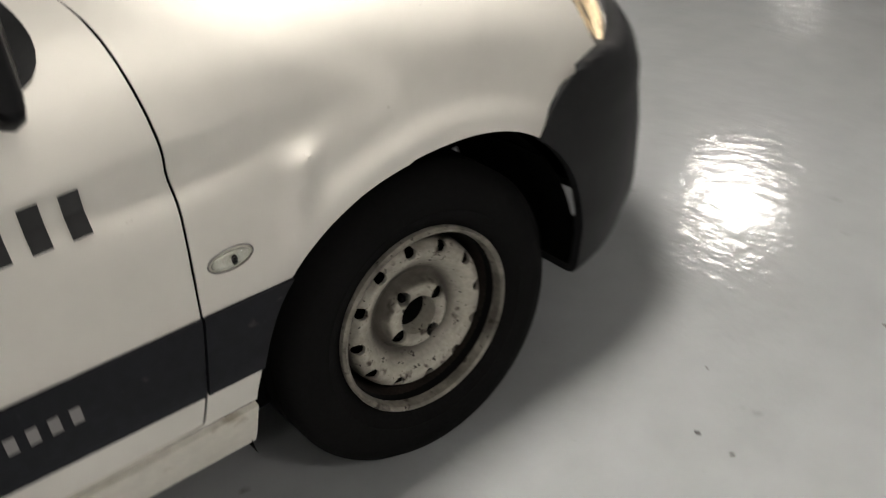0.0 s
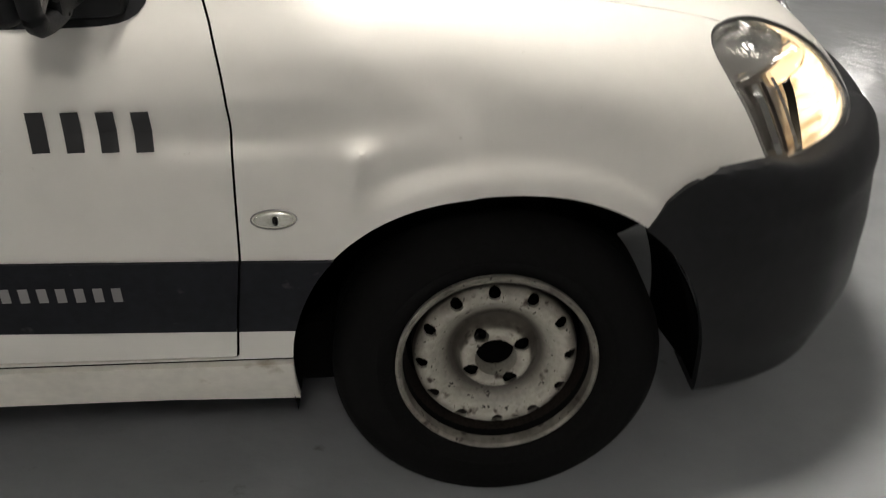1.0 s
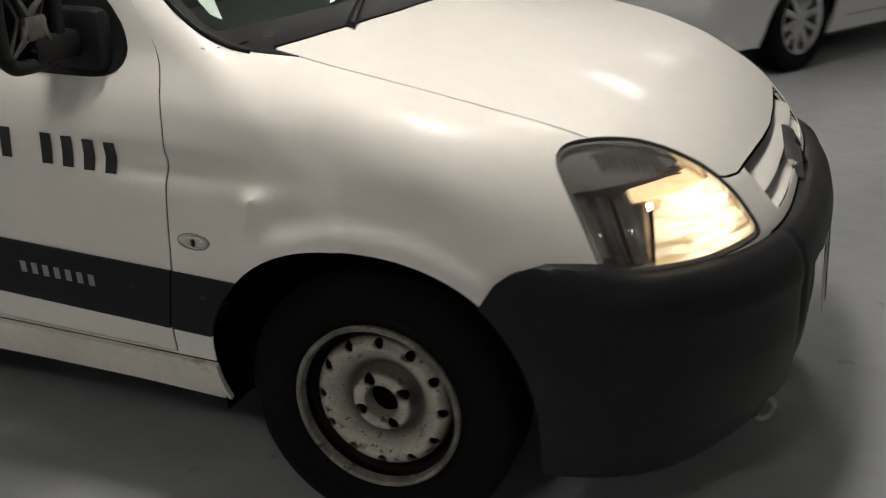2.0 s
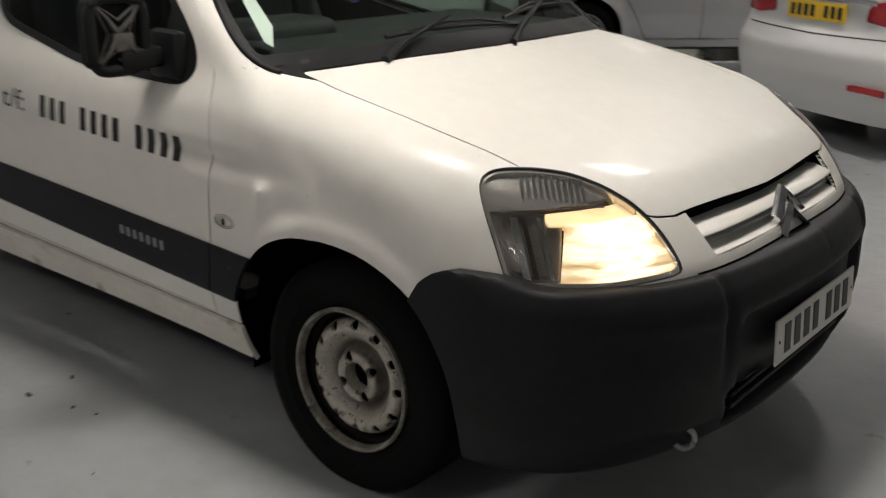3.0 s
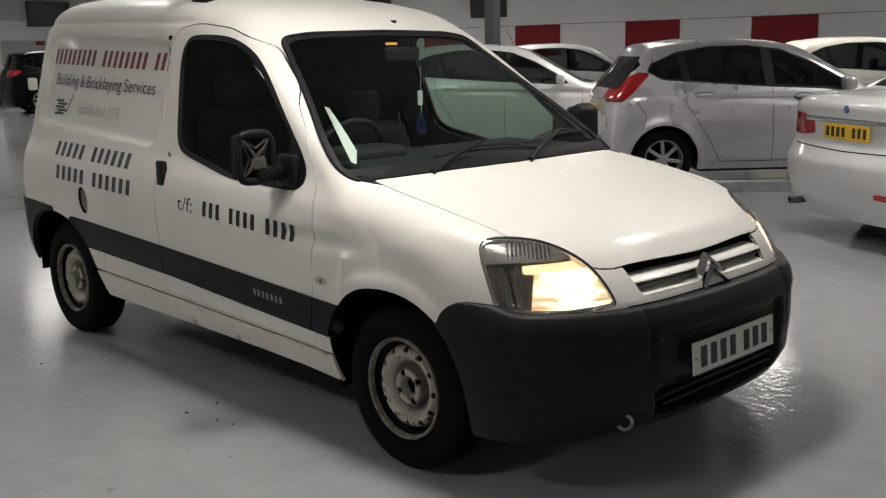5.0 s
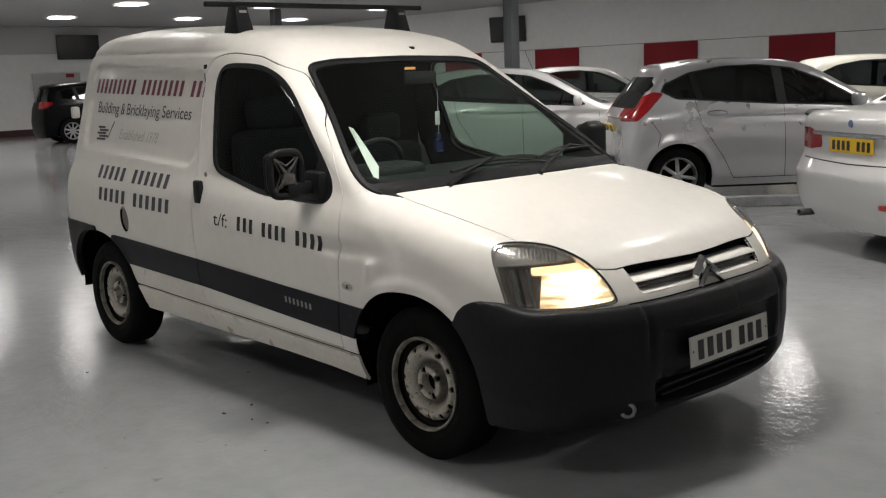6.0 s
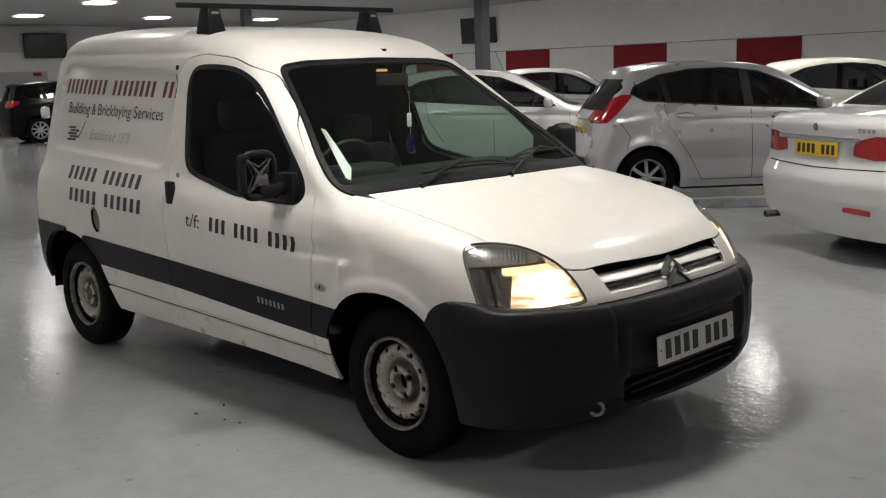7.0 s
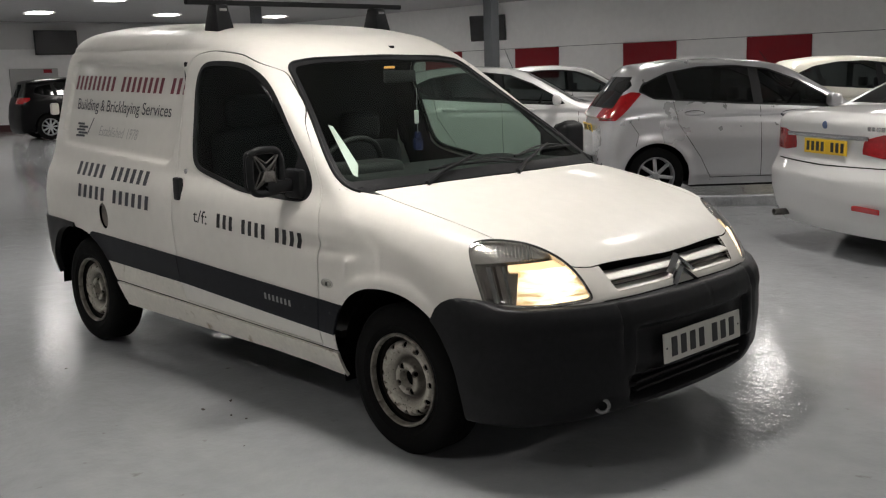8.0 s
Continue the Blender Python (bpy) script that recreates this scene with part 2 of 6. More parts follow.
def tube(points, radius, sides=8, closed=False):
    """A round bar along a line of points."""
    bm = bmesh.new()
    pts = [Vector(p) for p in points]
    rings = []
    for i, p in enumerate(pts):
        a = pts[i - 1] if i or closed else p
        b = pts[(i + 1) % len(pts)] if i + 1 < len(pts) or closed else p
        d = (b - a).normalized()
        up = Vector((0, 0, 1)) if abs(d.z) < 0.9 else Vector((1, 0, 0))
        u = d.cross(up).normalized()
        v = d.cross(u)
        r = radius[i] if isinstance(radius, (list, tuple)) else radius
        rings.append([bm.verts.new(p + r * (math.cos(2 * math.pi * k / sides) * u + math.sin(2 * math.pi * k / sides) * v)) for k in range(sides)])
    pairs = list(zip(rings, rings[1:])) + ([(rings[-1], rings[0])] if closed else [])
    for p, q in pairs:
        for k in range(sides):
            bm.faces.new((p[k], p[(k + 1) % sides], q[(k + 1) % sides], q[k]))
    if not closed:
        bm.faces.new(rings[0])
        bm.faces.new(rings[-1])
    bmesh.ops.recalc_face_normals(bm, faces=bm.faces)
    return bm



# ---- the hall ----
X0, X1, Y0, Y1 = -31.0, 18.0, -13.0, 20.0
XM, YM, LX, LY = (X0 + X1) / 2, (Y0 + Y1) / 2, X1 - X0, Y1 - Y0
floor = tagged(part("floor", box((LX, LY, 0.2), (XM, YM, -0.1)), FLOOR), "glossy light grey epoxy painted concrete hall floor", "floor", kind="structure")
ceiling = tagged(part("ceiling", box((LX, LY, 0.2), (XM, YM, CEILING + 0.1)), CEIL), "pale grey plain ceiling with square lamps", "ceiling", kind="structure")
for name, size, at in (("wall_north", (LX + 0.4, 0.2, CEILING), (XM, Y1 + 0.1, CEILING / 2)), ("wall_south", (LX + 0.4, 0.2, CEILING), (XM, Y0 - 0.1, CEILING / 2)),
                       ("wall_west", (0.2, LY, CEILING), (X0 - 0.1, YM, CEILING / 2)), ("wall_east", (0.2, LY, CEILING), (X1 + 0.1, YM, CEILING / 2))):
    tagged(part(name, box(size, at), WALL), "white painted hall wall", "wall", kind="structure")


def ceiling_lamp(x, y):
    lamp = thing("ceiling_lamp", "square recessed white ceiling light panel, switched on", "ceiling lamp", (x, y, CEILING - 0.03), group="ceiling lamps")
    rim = merge(*[box((0.66 if i < 2 else 0.03, 0.03 if i < 2 else 0.6, 0.03), ((0, 0.315, 0.0), (0, -0.315, 0.0), (0.315, 0, 0.0), (-0.315, 0, 0.0))[i]) for i in range(4)])
    part("frame", rim, WALL, lamp)
    part("diffuser", box((0.6, 0.6, 0.02), (0, 0, 0.003)), LAMP_GLOW, lamp)
    data = bpy.data.lights.new("panel_light", "AREA")
    data.shape, data.size, data.energy, data.color = "SQUARE", 0.56, LAMP_WATTS, (1.0, 0.955, 0.88)
    data.spread = math.radians(128)
    glow = new("panel_light", data)
    glow.parent = lamp
    glow.matrix_basis = pose(0, 0, -0.016)
    return lamp


first_lamp = ceiling_lamp(*LAMPS[0])
for x, y in LAMPS[1:]:
    copy_thing(first_lamp, pose(x, y, CEILING - 0.03))

for x in (-21.5, -17.49, -13.48, -9.72, -5.9, -2.1):
    red = tagged(part("red_panel", box((1.7, 0.04, 0.88), (0, 0, 0), 0.006), RED_PANEL), "plain dark red rectangular panel on the white wall", "wall panel", group="red wall panels")
    red.matrix_basis = pose(x, Y1 - 0.022, 1.655)

# a thin rail along the wall at the panels' top
tagged(part("trim", box((LX, 0.015, 0.012), (XM, Y1 - 0.008, 2.105)), GREY_STEEL), "thin grey cable rail along the wall", "trim", kind="structure")


def television(at, turn, w, h, tilt=0.0):
    tv = thing("television", "flat black television on a bracket, switched off", "television", at, turn, "wall televisions")
    m = pose(0, 0, 0, tilt, 0, 0)
    part("screen", box((w - 0.04, 0.01, h - 0.04), (0, -0.032, 0), 0, 1, m), SCREEN_BLACK, tv)
    part("casing", box((w, 0.055, h), (0, 0, 0), 0.01, 2, m), material("tv_casing", (0.012, 0.012, 0.013), 0.5), tv)
    part("bracket", box((0.12, 0.14, 0.12), (0, 0.09, 0), 0.01), GREY_STEEL, tv)
    return tv


television((-30.83, 11.18, 2.83), 90, 1.45, 0.80)
television((-19.25, 19.75, 2.76), 20, 1.18, 0.77, 6)

# steel columns
for x, y in ((-12.56, 12.9), (-22.3, 13.4), (-2.6, -8.5)):
    col = thing("steel_column", "dark grey painted square steel column from floor to ceiling", "column", (x, y, 0), group="steel columns")
    part("shaft", box((0.24, 0.24, CEILING), (0, 0, CEILING / 2), 0.01), GREY_STEEL, col)
    part("base_plate", box((0.4, 0.4, 0.02), (0, 0, 0.01), 0.004), GREY_STEEL, col)
    for sx in (-0.15, 0.15):
        for sy in (-0.15, 0.15):
            part("anchor_bolt", box((0.03, 0.03, 0.03), (sx, sy, 0.032), 0.006, 1), GREY_STEEL, col)

# west wall: glazed door, skirting, notice board
door_1 = tagged(new("door_1"), "grey glazed entrance door in a white frame", "door", kind="structure")
door_1.matrix_basis = pose(-30.99, 7.3, 0)
GREY_GLASS = material("dim_door_glass", (0.10, 0.115, 0.12), 0.15)
part("door_pane", box((0.03, 1.5, 2.05), (0, 0, 1.06)), GREY_GLASS, door_1)
part("fanlight", box((0.03, 1.5, 0.55), (0, 0, 2.42)), GREY_GLASS, door_1)
for sz, at in (((0.08, 0.09, 2.75), (0.02, 0.79, 1.375)), ((0.08, 0.09, 2.75), (0.02, -0.79, 1.375)), ((0.08, 1.5, 0.08), (0.02, 0, 2.12)), ((0.08, 1.68, 0.08), (0.02, 0, 2.74)), ((0.08, 1.5, 0.06), (0.02, 0, 0.035))):
    part("door_frame", box(sz, at, 0.008), WALL, door_1)
tagged(part("baseboard", box((0.03, 10.0, 0.22), (-30.98, 13.15, 0.11), 0.005), material("dark_red_skirting", (0.05, 0.012, 0.012), 0.6)), "dark red skirting board", "skirting", kind="structure")
tagged(part("wall_band", box((0.05, 12.0, 0.85), (-30.97, 13.3, 3.05), 0.004), material("grey_wall_band", (0.55, 0.545, 0.535), 0.8)), "grey upper band of the wall", "wall", kind="structure")
board = thing("notice_board", "pale notice board with a small red sign", "notice board", (-30.95, 10.4, 1.55))
part("panel", box((0.03, 1.6, 0.9), (0, 0, 0), 0.006), material("pale_board", (0.42, 0.42, 0.41), 0.6), board)
part("red_sign", box((0.01, 0.28, 0.12), (0.021, 0.45, 0.36), 0.002, 1), RED_PANEL, board)

# the low bright band in front of the hatchback, built as a metallic bar
rail = thing("kerb_rail", "low bright grey strip on the floor", "kerb rail", (-2.70, 6.25, 0), 43)
part("rail", box((1.5, 0.08, 0.11), (0, 0, 0.055), 0.012), material("bright_grey_metal", (0.42, 0.43, 0.44), 0.35, metal=0.7, vary=0.3, scale=9), rail)
for x in (-0.6, 0.6):
    part("rail_foot", box((0.12, 0.16, 0.012), (x, 0, 0.006), 0.003, 1), GREY_STEEL, rail)
# ---- body surfaces as smooth unions of simple bounds ----
def smax(a, b, k):
    h = np.clip(0.5 + 0.5 * (a - b) / k, 0, 1)
    return b + (a - b) * h + k * h * (1 - h)


def smin(a, b, k):
    return -smax(-a, -b, k)


def table(v, pairs):
    """Smooth interpolation through a few (place, value) pairs."""
    xs, vs = [p[0] for p in pairs], [p[1] for p in pairs]
    d = 0.04 * (xs[-1] - xs[0]) / 3
    return (np.interp(v - d, xs, vs) + np.interp(v, xs, vs) + np.interp(v + d, xs, vs)) / 3


def hill(x, z, cx, cz, rx, rz, turn=0.0):
    c, s = math.cos(turn), math.sin(turn)
    u, v = (c * (x - cx) + s * (z - cz)) / rx, (-s * (x - cx) + c * (z - cz)) / rz
    return np.exp(-(u * u + v * v))


VAN_SIDE = [(0.2, 0.735), (0.25, 0.772), (0.3, 0.797), (0.38, 0.828), (0.44, 0.848), (0.57, 0.857), (0.7, 0.863), (0.82, 0.861), (0.92, 0.844), (1.01, 0.808),
            (1.25, 0.75), (1.5, 0.688), (1.7, 0.63), (1.8, 0.6)]
VAN_BONNET = [(-0.6, 1.085), (-0.3, 1.045), (-0.1, 1.012), (0.1, 0.972), (0.3, 0.927), (0.45, 0.888), (0.6, 0.832), (0.7, 0.775), (0.8, 0.70)]
VAN_ROOF = [(-3.4, 1.69), (-3.0, 1.752), (-2.6, 1.768), (-2.2, 1.766), (-1.76, 1.744), (-1.5, 1.716), (-1.2, 1.662), (-1.0, 1.615), (-0.8, 1.56), (-0.5, 1.45)]
VAN_FRONT = [(0.2, 0.772), (0.55, 0.782), (0.67, 0.754), (0.77, 0.704), (0.86, 0.637), (1.0, 0.482)]


def van_recess(x, z):
    """Distance to the sunk panel of the load bay's side: a rounded, slightly leaning box."""
    u, v = x + 2.34 - 0.06 * (z - 1.32), z - 1.315 + 0.045 * (x + 2.34)
    a, b = np.abs(u) - 0.676 + 0.08, np.abs(v) - 0.240 + 0.08
    return np.hypot(np.maximum(a, 0), np.maximum(b, 0)) + np.minimum(np.maximum(a, b), 0) - 0.08


def van_side(x, y, z):
    w = table(z, VAN_SIDE) - 0.05 * np.clip((-2.5 - x) / 0.8, 0, 1) ** 2 - 0.012 * np.clip((x + 0.1) / 0.5, 0, 1) ** 2
    # flared arches, waist groove and the dents of the right-hand wing
    r = np.hypot(x, z - 0.285)
    w = w + 0.009 / (1 + np.exp(np.clip((r - 0.437) / 0.006, -30, 30))) * np.clip((0.75 - z) / 0.05, 0, 1) * np.clip((z - 0.55) / 0.1, 0, 1)
    r = np.hypot(x + 2.693, z - 0.285)
    w = w + 0.012 * np.exp(-((r - 0.37) / 0.05) ** 2) * (z > 0.3) * (z < 0.75)
    w = w - 0.021 * (1 - np.clip((van_recess(x, z) + 0.024) / 0.024, 0, 1) ** 2) * (van_recess(x, z) < 0)
    w = w - 0.010 * np.exp(-((z - 1.615 + 0.015 * (x + 2)) / 0.012) ** 2) * np.clip((-1.5 - x) / 0.1, 0, 1)
    right = y < 0
    dent = 0.0155 * hill(x, z, -0.40, 0.80, 0.22, 0.028, -0.03) + 0.006 * hill(x, z, -0.15, 0.83, 0.14, 0.05, -0.1)
    fold = np.maximum(0, 1 - np.abs(x + 0.212 - 0.25 * (z - 0.75)) / 0.035) * np.clip((0.772 - z) / 0.014, 0, 1) * np.clip((z - 0.60) / 0.15, 0, 1)
    dent = dent - 0.014 * fold + 0.006 * hill(x, z, -0.135, 0.715, 0.05, 0.045, 0.6) + 0.005 * hill(x, z, -0.29, 0.72, 0.05, 0.05)
    return np.abs(y) - w + dent * right


def van_lower(x, y, z):
    front = (x - (table(z, VAN_FRONT) - 0.74 * y ** 4)) * 0.8
    bonnet = (z - (table(x, VAN_BONNET) - 0.05 * y * y)) * 0.93
    side = van_side(x, y, z)
    return smax(smax(smax(side, bonnet, 0.11), front, 0.09), -3.28 - x + 0.06 * y * y, 0.1)


def van_cabin(x, y, z):
    screen = (x + 0.22 * y * y + 0.19) * 0.552 + (z - 1.03) * 0.834
    roof = z - (table(x, VAN_ROOF) - 0.05 * y * y)
    body = smax(smax(smax(van_side(x, y, z), roof, 0.16), screen, 0.05), -3.26 - x + 0.05 * y * y + 0.08 * np.clip(z - 1.0, 0, 1), 0.12)
    return np.maximum(body, x + 0.04)


def van_field(x, y, z):
    return smin(van_lower(x, y, z), van_cabin(x, y, z), 0.02)


def bumper_field(x, y, z):
    """The front bumper moulding: a wrapped front with a raised upper pad, a plate recess and a lower grille mouth."""
    front = table(z, [(0.15, 0.757), (0.24, 0.787), (0.32, 0.832), (0.45, 0.846), (0.56, 0.844), (0.62, 0.827), (0.68, 0.782)]) - 0.15 * y * y - 0.466 * y ** 4
    ay = np.abs(y)
    edge = lambda v, s: 1 / (1 + np.exp(-np.clip(v / s, -30, 30)))
    front = front - 0.030 * edge(0.375 - ay, 0.004) * edge(z - 0.385, 0.004) * edge(0.555 - z, 0.004)
    front = front - 0.07 * edge(0.40 - ay - (0.385 - z) * 0.3, 0.006) * edge(z - 0.285, 0.005) * edge(0.372 - z, 0.005)
    front = front - 0.012 * np.exp(-((ay - 0.43) / 0.012) ** 2) * edge(z - 0.45, 0.03) + 0.010 * edge(z - 0.565, 0.006) * edge(ay - 0.43, 0.01)
    front = front - 0.006 * np.exp(-((y - 0.07) / 0.006) ** 2) * edge(z - 0.6, 0.02)
    side = np.abs(y) - (table(z, [(0.15, 0.78), (0.22, 0.815), (0.35, 0.845), (0.5, 0.862), (0.7, 0.864)]) - 0.02 * np.clip((x - 0.25) / 0.3, 0, 1))
    body = smax(side, (x - front) * 0.75, 0.10)
    bottom = 0.215 + 0.03 * edge(x - 0.7, 0.04) - z
    return smax(smax(body, z - 0.684 + 0.029 * edge(x - 0.485, 0.02), 0.012), bottom, 0.03)
def nets(field, xs, ys, zs):
    """A quad mesh of the surface field = 0 on an uneven grid."""
    gx, gy, gz = np.meshgrid(xs, ys, zs, indexing="ij")
    v = field(gx, gy, gz)
    s = v < 0
    shape = np.array(v.shape) - 1
    total, count = np.zeros((*shape, 3)), np.zeros(shape)
    axes = (xs, ys, zs)
    for ax in range(3):
        o1, o2 = [a for a in range(3) if a != ax]
        lo = [slice(None)] * 3
        hi = [slice(None)] * 3
        lo[ax], hi[ax] = slice(0, -1), slice(1, None)
        a, b = v[tuple(lo)], v[tuple(hi)]
        cross = (a < 0) != (b < 0)
        t = np.where(cross, a / np.where(cross, a - b, 1), 0)
        pos = np.stack(np.broadcast_arrays(*[g[tuple(lo)] for g in (gx, gy, gz)]), -1).copy()
        step = np.diff(axes[ax])
        sh = [1, 1, 1]
        sh[ax] = -1
        pos[..., ax] += t * step.reshape(sh)
        for d1 in (0, 1):
            for d2 in (0, 1):
                sl = [slice(None)] * 3
                sl[o1] = slice(d1, d1 + shape[o1])
                sl[o2] = slice(d2, d2 + shape[o2])
                c = cross[tuple(sl)]
                total += np.where(c[..., None], pos[tuple(sl)], 0)
                count += c
    cells = count > 0
    index = np.full(shape, -1)
    index[cells] = np.arange(cells.sum())
    verts = total[cells] / count[cells][:, None]
    quads = []
    for ax in range(3):
        o1, o2 = [a for a in range(3) if a != ax]
        lo = [slice(1, -1)] * 3
        hi = [slice(1, -1)] * 3
        lo[ax], hi[ax] = slice(0, -1), slice(1, None)
        a, b = s[tuple(lo)], s[tuple(hi)]
        where = np.argwhere(a != b)
        flip = a[a != b]
        p = where.copy()
        p[:, o1] += 1
        p[:, o2] += 1
        corners = []
        for d1, d2 in ((0, 0), (1, 0), (1, 1), (0, 1)):
            q = p.copy()
            q[:, o1] -= d1
            q[:, o2] -= d2
            corners.append(index[q[:, 0], q[:, 1], q[:, 2]])
        quad = np.stack(corners, 1)
        turn = flip if ax != 1 else ~flip
        quad[~turn] = quad[~turn][:, ::-1]
        quads.append(quad)
    quads = np.concatenate(quads)
    for _ in range(3):
        x, y, z = verts.T
        f = field(x, y, z)
        e = 1e-3
        g = np.stack([(field(x + e, y, z) - f), (field(x, y + e, z) - f), (field(x, y, z + e) - f)], 1) / e
        step = -f[:, None] * g / np.maximum((g * g).sum(1), 0.05)[:, None]
        verts = verts + np.clip(step, -0.01, 0.01)
    return verts, quads




def polygon_distance(px, pz, poly):
    """Signed distance to a closed outline, negative inside."""
    best = np.full(px.shape, 1e9)
    inside = np.zeros(px.shape, bool)
    for (ax, az), (bx, bz) in zip(poly, poly[1:] + poly[:1]):
        dx, dz = bx - ax, bz - az
        t = np.clip(((px - ax) * dx + (pz - az) * dz) / (dx * dx + dz * dz), 0, 1)
        best = np.minimum(best, np.hypot(px - ax - t * dx, pz - az - t * dz))
        with np.errstate(divide="ignore", invalid="ignore"):
            inside ^= ((az > pz) != (bz > pz)) & (px < (bx - ax) * (pz - az) / (bz - az if bz != az else 1e-9) + ax)
    return np.where(inside, -best, best)


class Shell:
    """A surface that is cut along outlines into panels, each of which becomes a part with returned edges."""

    def __init__(self, field, verts, quads):
        self.field = field
        self.bm = bmesh.new()
        vs = [self.bm.verts.new(v) for v in verts.tolist()]
        self.tag = self.bm.faces.layers.int.new("panel")
        for q in quads.tolist():
            if len(set(q)) == 4:
                try:
                    self.bm.faces.new([vs[i] for i in q])
                except ValueError:
                    pass

    def cut(self, g, tag, frm, where=None):
        """Faces with a tag of frm, in where, on the negative side of g take the new tag; edges are split along g = 0."""
        bm, lay = self.bm, self.tag
        faces = [f for f in bm.faces if f[lay] in frm and (where is None or where(*f.calc_center_median()))]
        verts = list({v for f in faces for v in f.verts})
        if not verts:
            return
        co = np.array([v.co for v in verts])
        val = g(co[:, 0], co[:, 1], co[:, 2])
        val = np.where(np.abs(val) < 2e-4, 2e-4, val)
        val = dict(zip(verts, val.tolist()))
        edges = {e for f in faces for e in f.edges}
        fresh = set()
        for e in edges:
            a, b = e.verts
            ga, gb = val[a], val[b]
            if (ga < 0) != (gb < 0):
                _, nv = bmesh.utils.edge_split(e, a, ga / (ga - gb))
                fresh.add(nv)
        done = []
        for f in faces:
            pieces = [f]
            if any(val.get(v, 0) < 0 for v in f.verts) and any(val.get(v, 0) > 0 for v in f.verts):
                ring = [v for v in f.verts if v in fresh]
                for a, b in zip(ring[0::2], ring[1::2]):
                    for p in list(pieces):
                        if a in p.verts and b in p.verts:
                            try:
                                nf, _ = bmesh.utils.face_split(p, a, b)
                                pieces.append(nf)
                            except (ValueError, TypeError):
                                pass
                            break
            done += pieces
        for f in done:
            if sum(val.get(v, 0) for v in f.verts) < 0:
                f[lay] = tag

    def normal(self, co):
        x, y, z = co.T
        e = 2e-3
        f = self.field
        g = np.stack([f(x + e, y, z) - f(x - e, y, z), f(x, y + e, z) - f(x, y - e, z), f(x, y, z + e) - f(x, y, z - e)], 1)
        return g / np.maximum(np.linalg.norm(g, axis=1), 1e-9)[:, None]

    def take(self, tags, offset=0.0, rim=0.012, where=None):
        """The faces of these tags as a bmesh, shifted outwards by offset, with edges turned inwards by rim."""
        faces = [f for f in self.bm.faces if f[self.tag] in tags and (where is None or where(*f.calc_center_median()))]
        index, co = {}, []
        polys = []
        for f in faces:
            for v in f.verts:
                if v not in index:
                    index[v] = len(co)
                    co.append(tuple(v.co))
            polys.append([index[v] for v in f.verts])
        co = np.array(co).reshape(-1, 3)
        nm = self.normal(co)
        out = co + offset * nm
        used = {}
        for p in polys:
            for a, b in zip(p, p[1:] + p[:1]):
                used[(a, b)] = True
        bm = bmesh.new()
        vs = [bm.verts.new(v) for v in out.tolist()]
        for p in polys:
            f = bm.faces.new([vs[i] for i in p])
        if rim:
            inner = {}
            for a, b in list(used):
                if (b, a) not in used:
                    for k in (a, b):
                        if k not in inner:
                            inner[k] = bm.verts.new((out[k] - rim * nm[k]).tolist())
                    try:
                        bm.faces.new((vs[b], vs[a], inner[a], inner[b]))
                    except ValueError:
                        pass
        return bm


def rounded(points, reach=0.03, square_below=-9.0):
    """A closed outline with its corners rounded off, but for those below a height."""
    out = []
    n = len(points)
    for i in range(n):
        p, a, b = Vector(points[i]), Vector(points[i - 1]), Vector(points[(i + 1) % n])
        far = reach if p.y > square_below else 0.006
        da, db = min(far, (a - p).length / 2.1), min(far, (b - p).length / 2.1)
        s, e = p + (a - p).normalized() * da, p + (b - p).normalized() * db
        for t in (0.0, 0.33, 0.67, 1.0):
            q = s * (1 - t) ** 2 + p * 2 * t * (1 - t) + e * t * t
            out.append((q.x, q.y))
    return out


def side(poly):
    return lambda x, y, z: polygon_distance(x, z, poly)


def arch(cx, cz, rx, rz, power=2.3):
    """A wheel arch: an upright oval that runs straight down below its middle."""
    def g(x, y, z):
        u, v = np.abs(x - cx) / rx, np.maximum(z - cz, 0) / rz
        return ((u ** power + v ** power) ** (1 / power) - 1) * min(rx, rz)
    return g

# ---- the van ----
CHROME = material("chrome", (0.62, 0.62, 0.63), 0.1, metal=1.0, vary=0.05, scale=8)
DULL_METAL = material("dull_grey_metal", (0.30, 0.30, 0.30), 0.45, metal=0.8, vary=0.25, scale=25)
DARK_METAL = material("dark_bare_metal", (0.12, 0.115, 0.11), 0.5, metal=0.6, vary=0.5, scale=40)
CLEAR = glass_material("clear_lens", (0.93, 0.93, 0.90), 0.03)
SCREEN_GLASS = glass_material("green_tinted_screen", (0.66, 0.79, 0.715), 0.015)
SIDE_GLASS = glass_material("green_tinted_side_glass", (0.66, 0.77, 0.71), 0.02)
DARK_GLASS = glass_material("dark_rear_glass", (0.12, 0.13, 0.13), 0.02)
PLATE_WHITE = material("white_number_plate", (0.62, 0.61, 0.55), 0.35, vary=0.04, scale=20)
PLATE_YELLOW = material("yellow_number_plate", (0.75, 0.48, 0.02), 0.35, vary=0.04, scale=20)
INK = material("black_lettering", (0.012, 0.012, 0.013), 0.45)
NAVY_INK = material("dark_grey_lettering", (0.035, 0.036, 0.045), 0.45)
RED_INK = material("maroon_lettering", (0.16, 0.02, 0.035), 0.45)
FAINT_INK = material("faint_silver_lettering", (0.46, 0.45, 0.43), 0.4)
REPEATER_WHITE = material("pale_repeater_bowl", (0.62, 0.62, 0.58), 0.22, metal=0.5, vary=0.3, scale=60)
PALE_INK = material("silver_lettering", (0.24, 0.235, 0.23), 0.4)
LIT = material("lit_headlamp_bowl", (1.0, 0.80, 0.50), 0.3, emit=3.2)
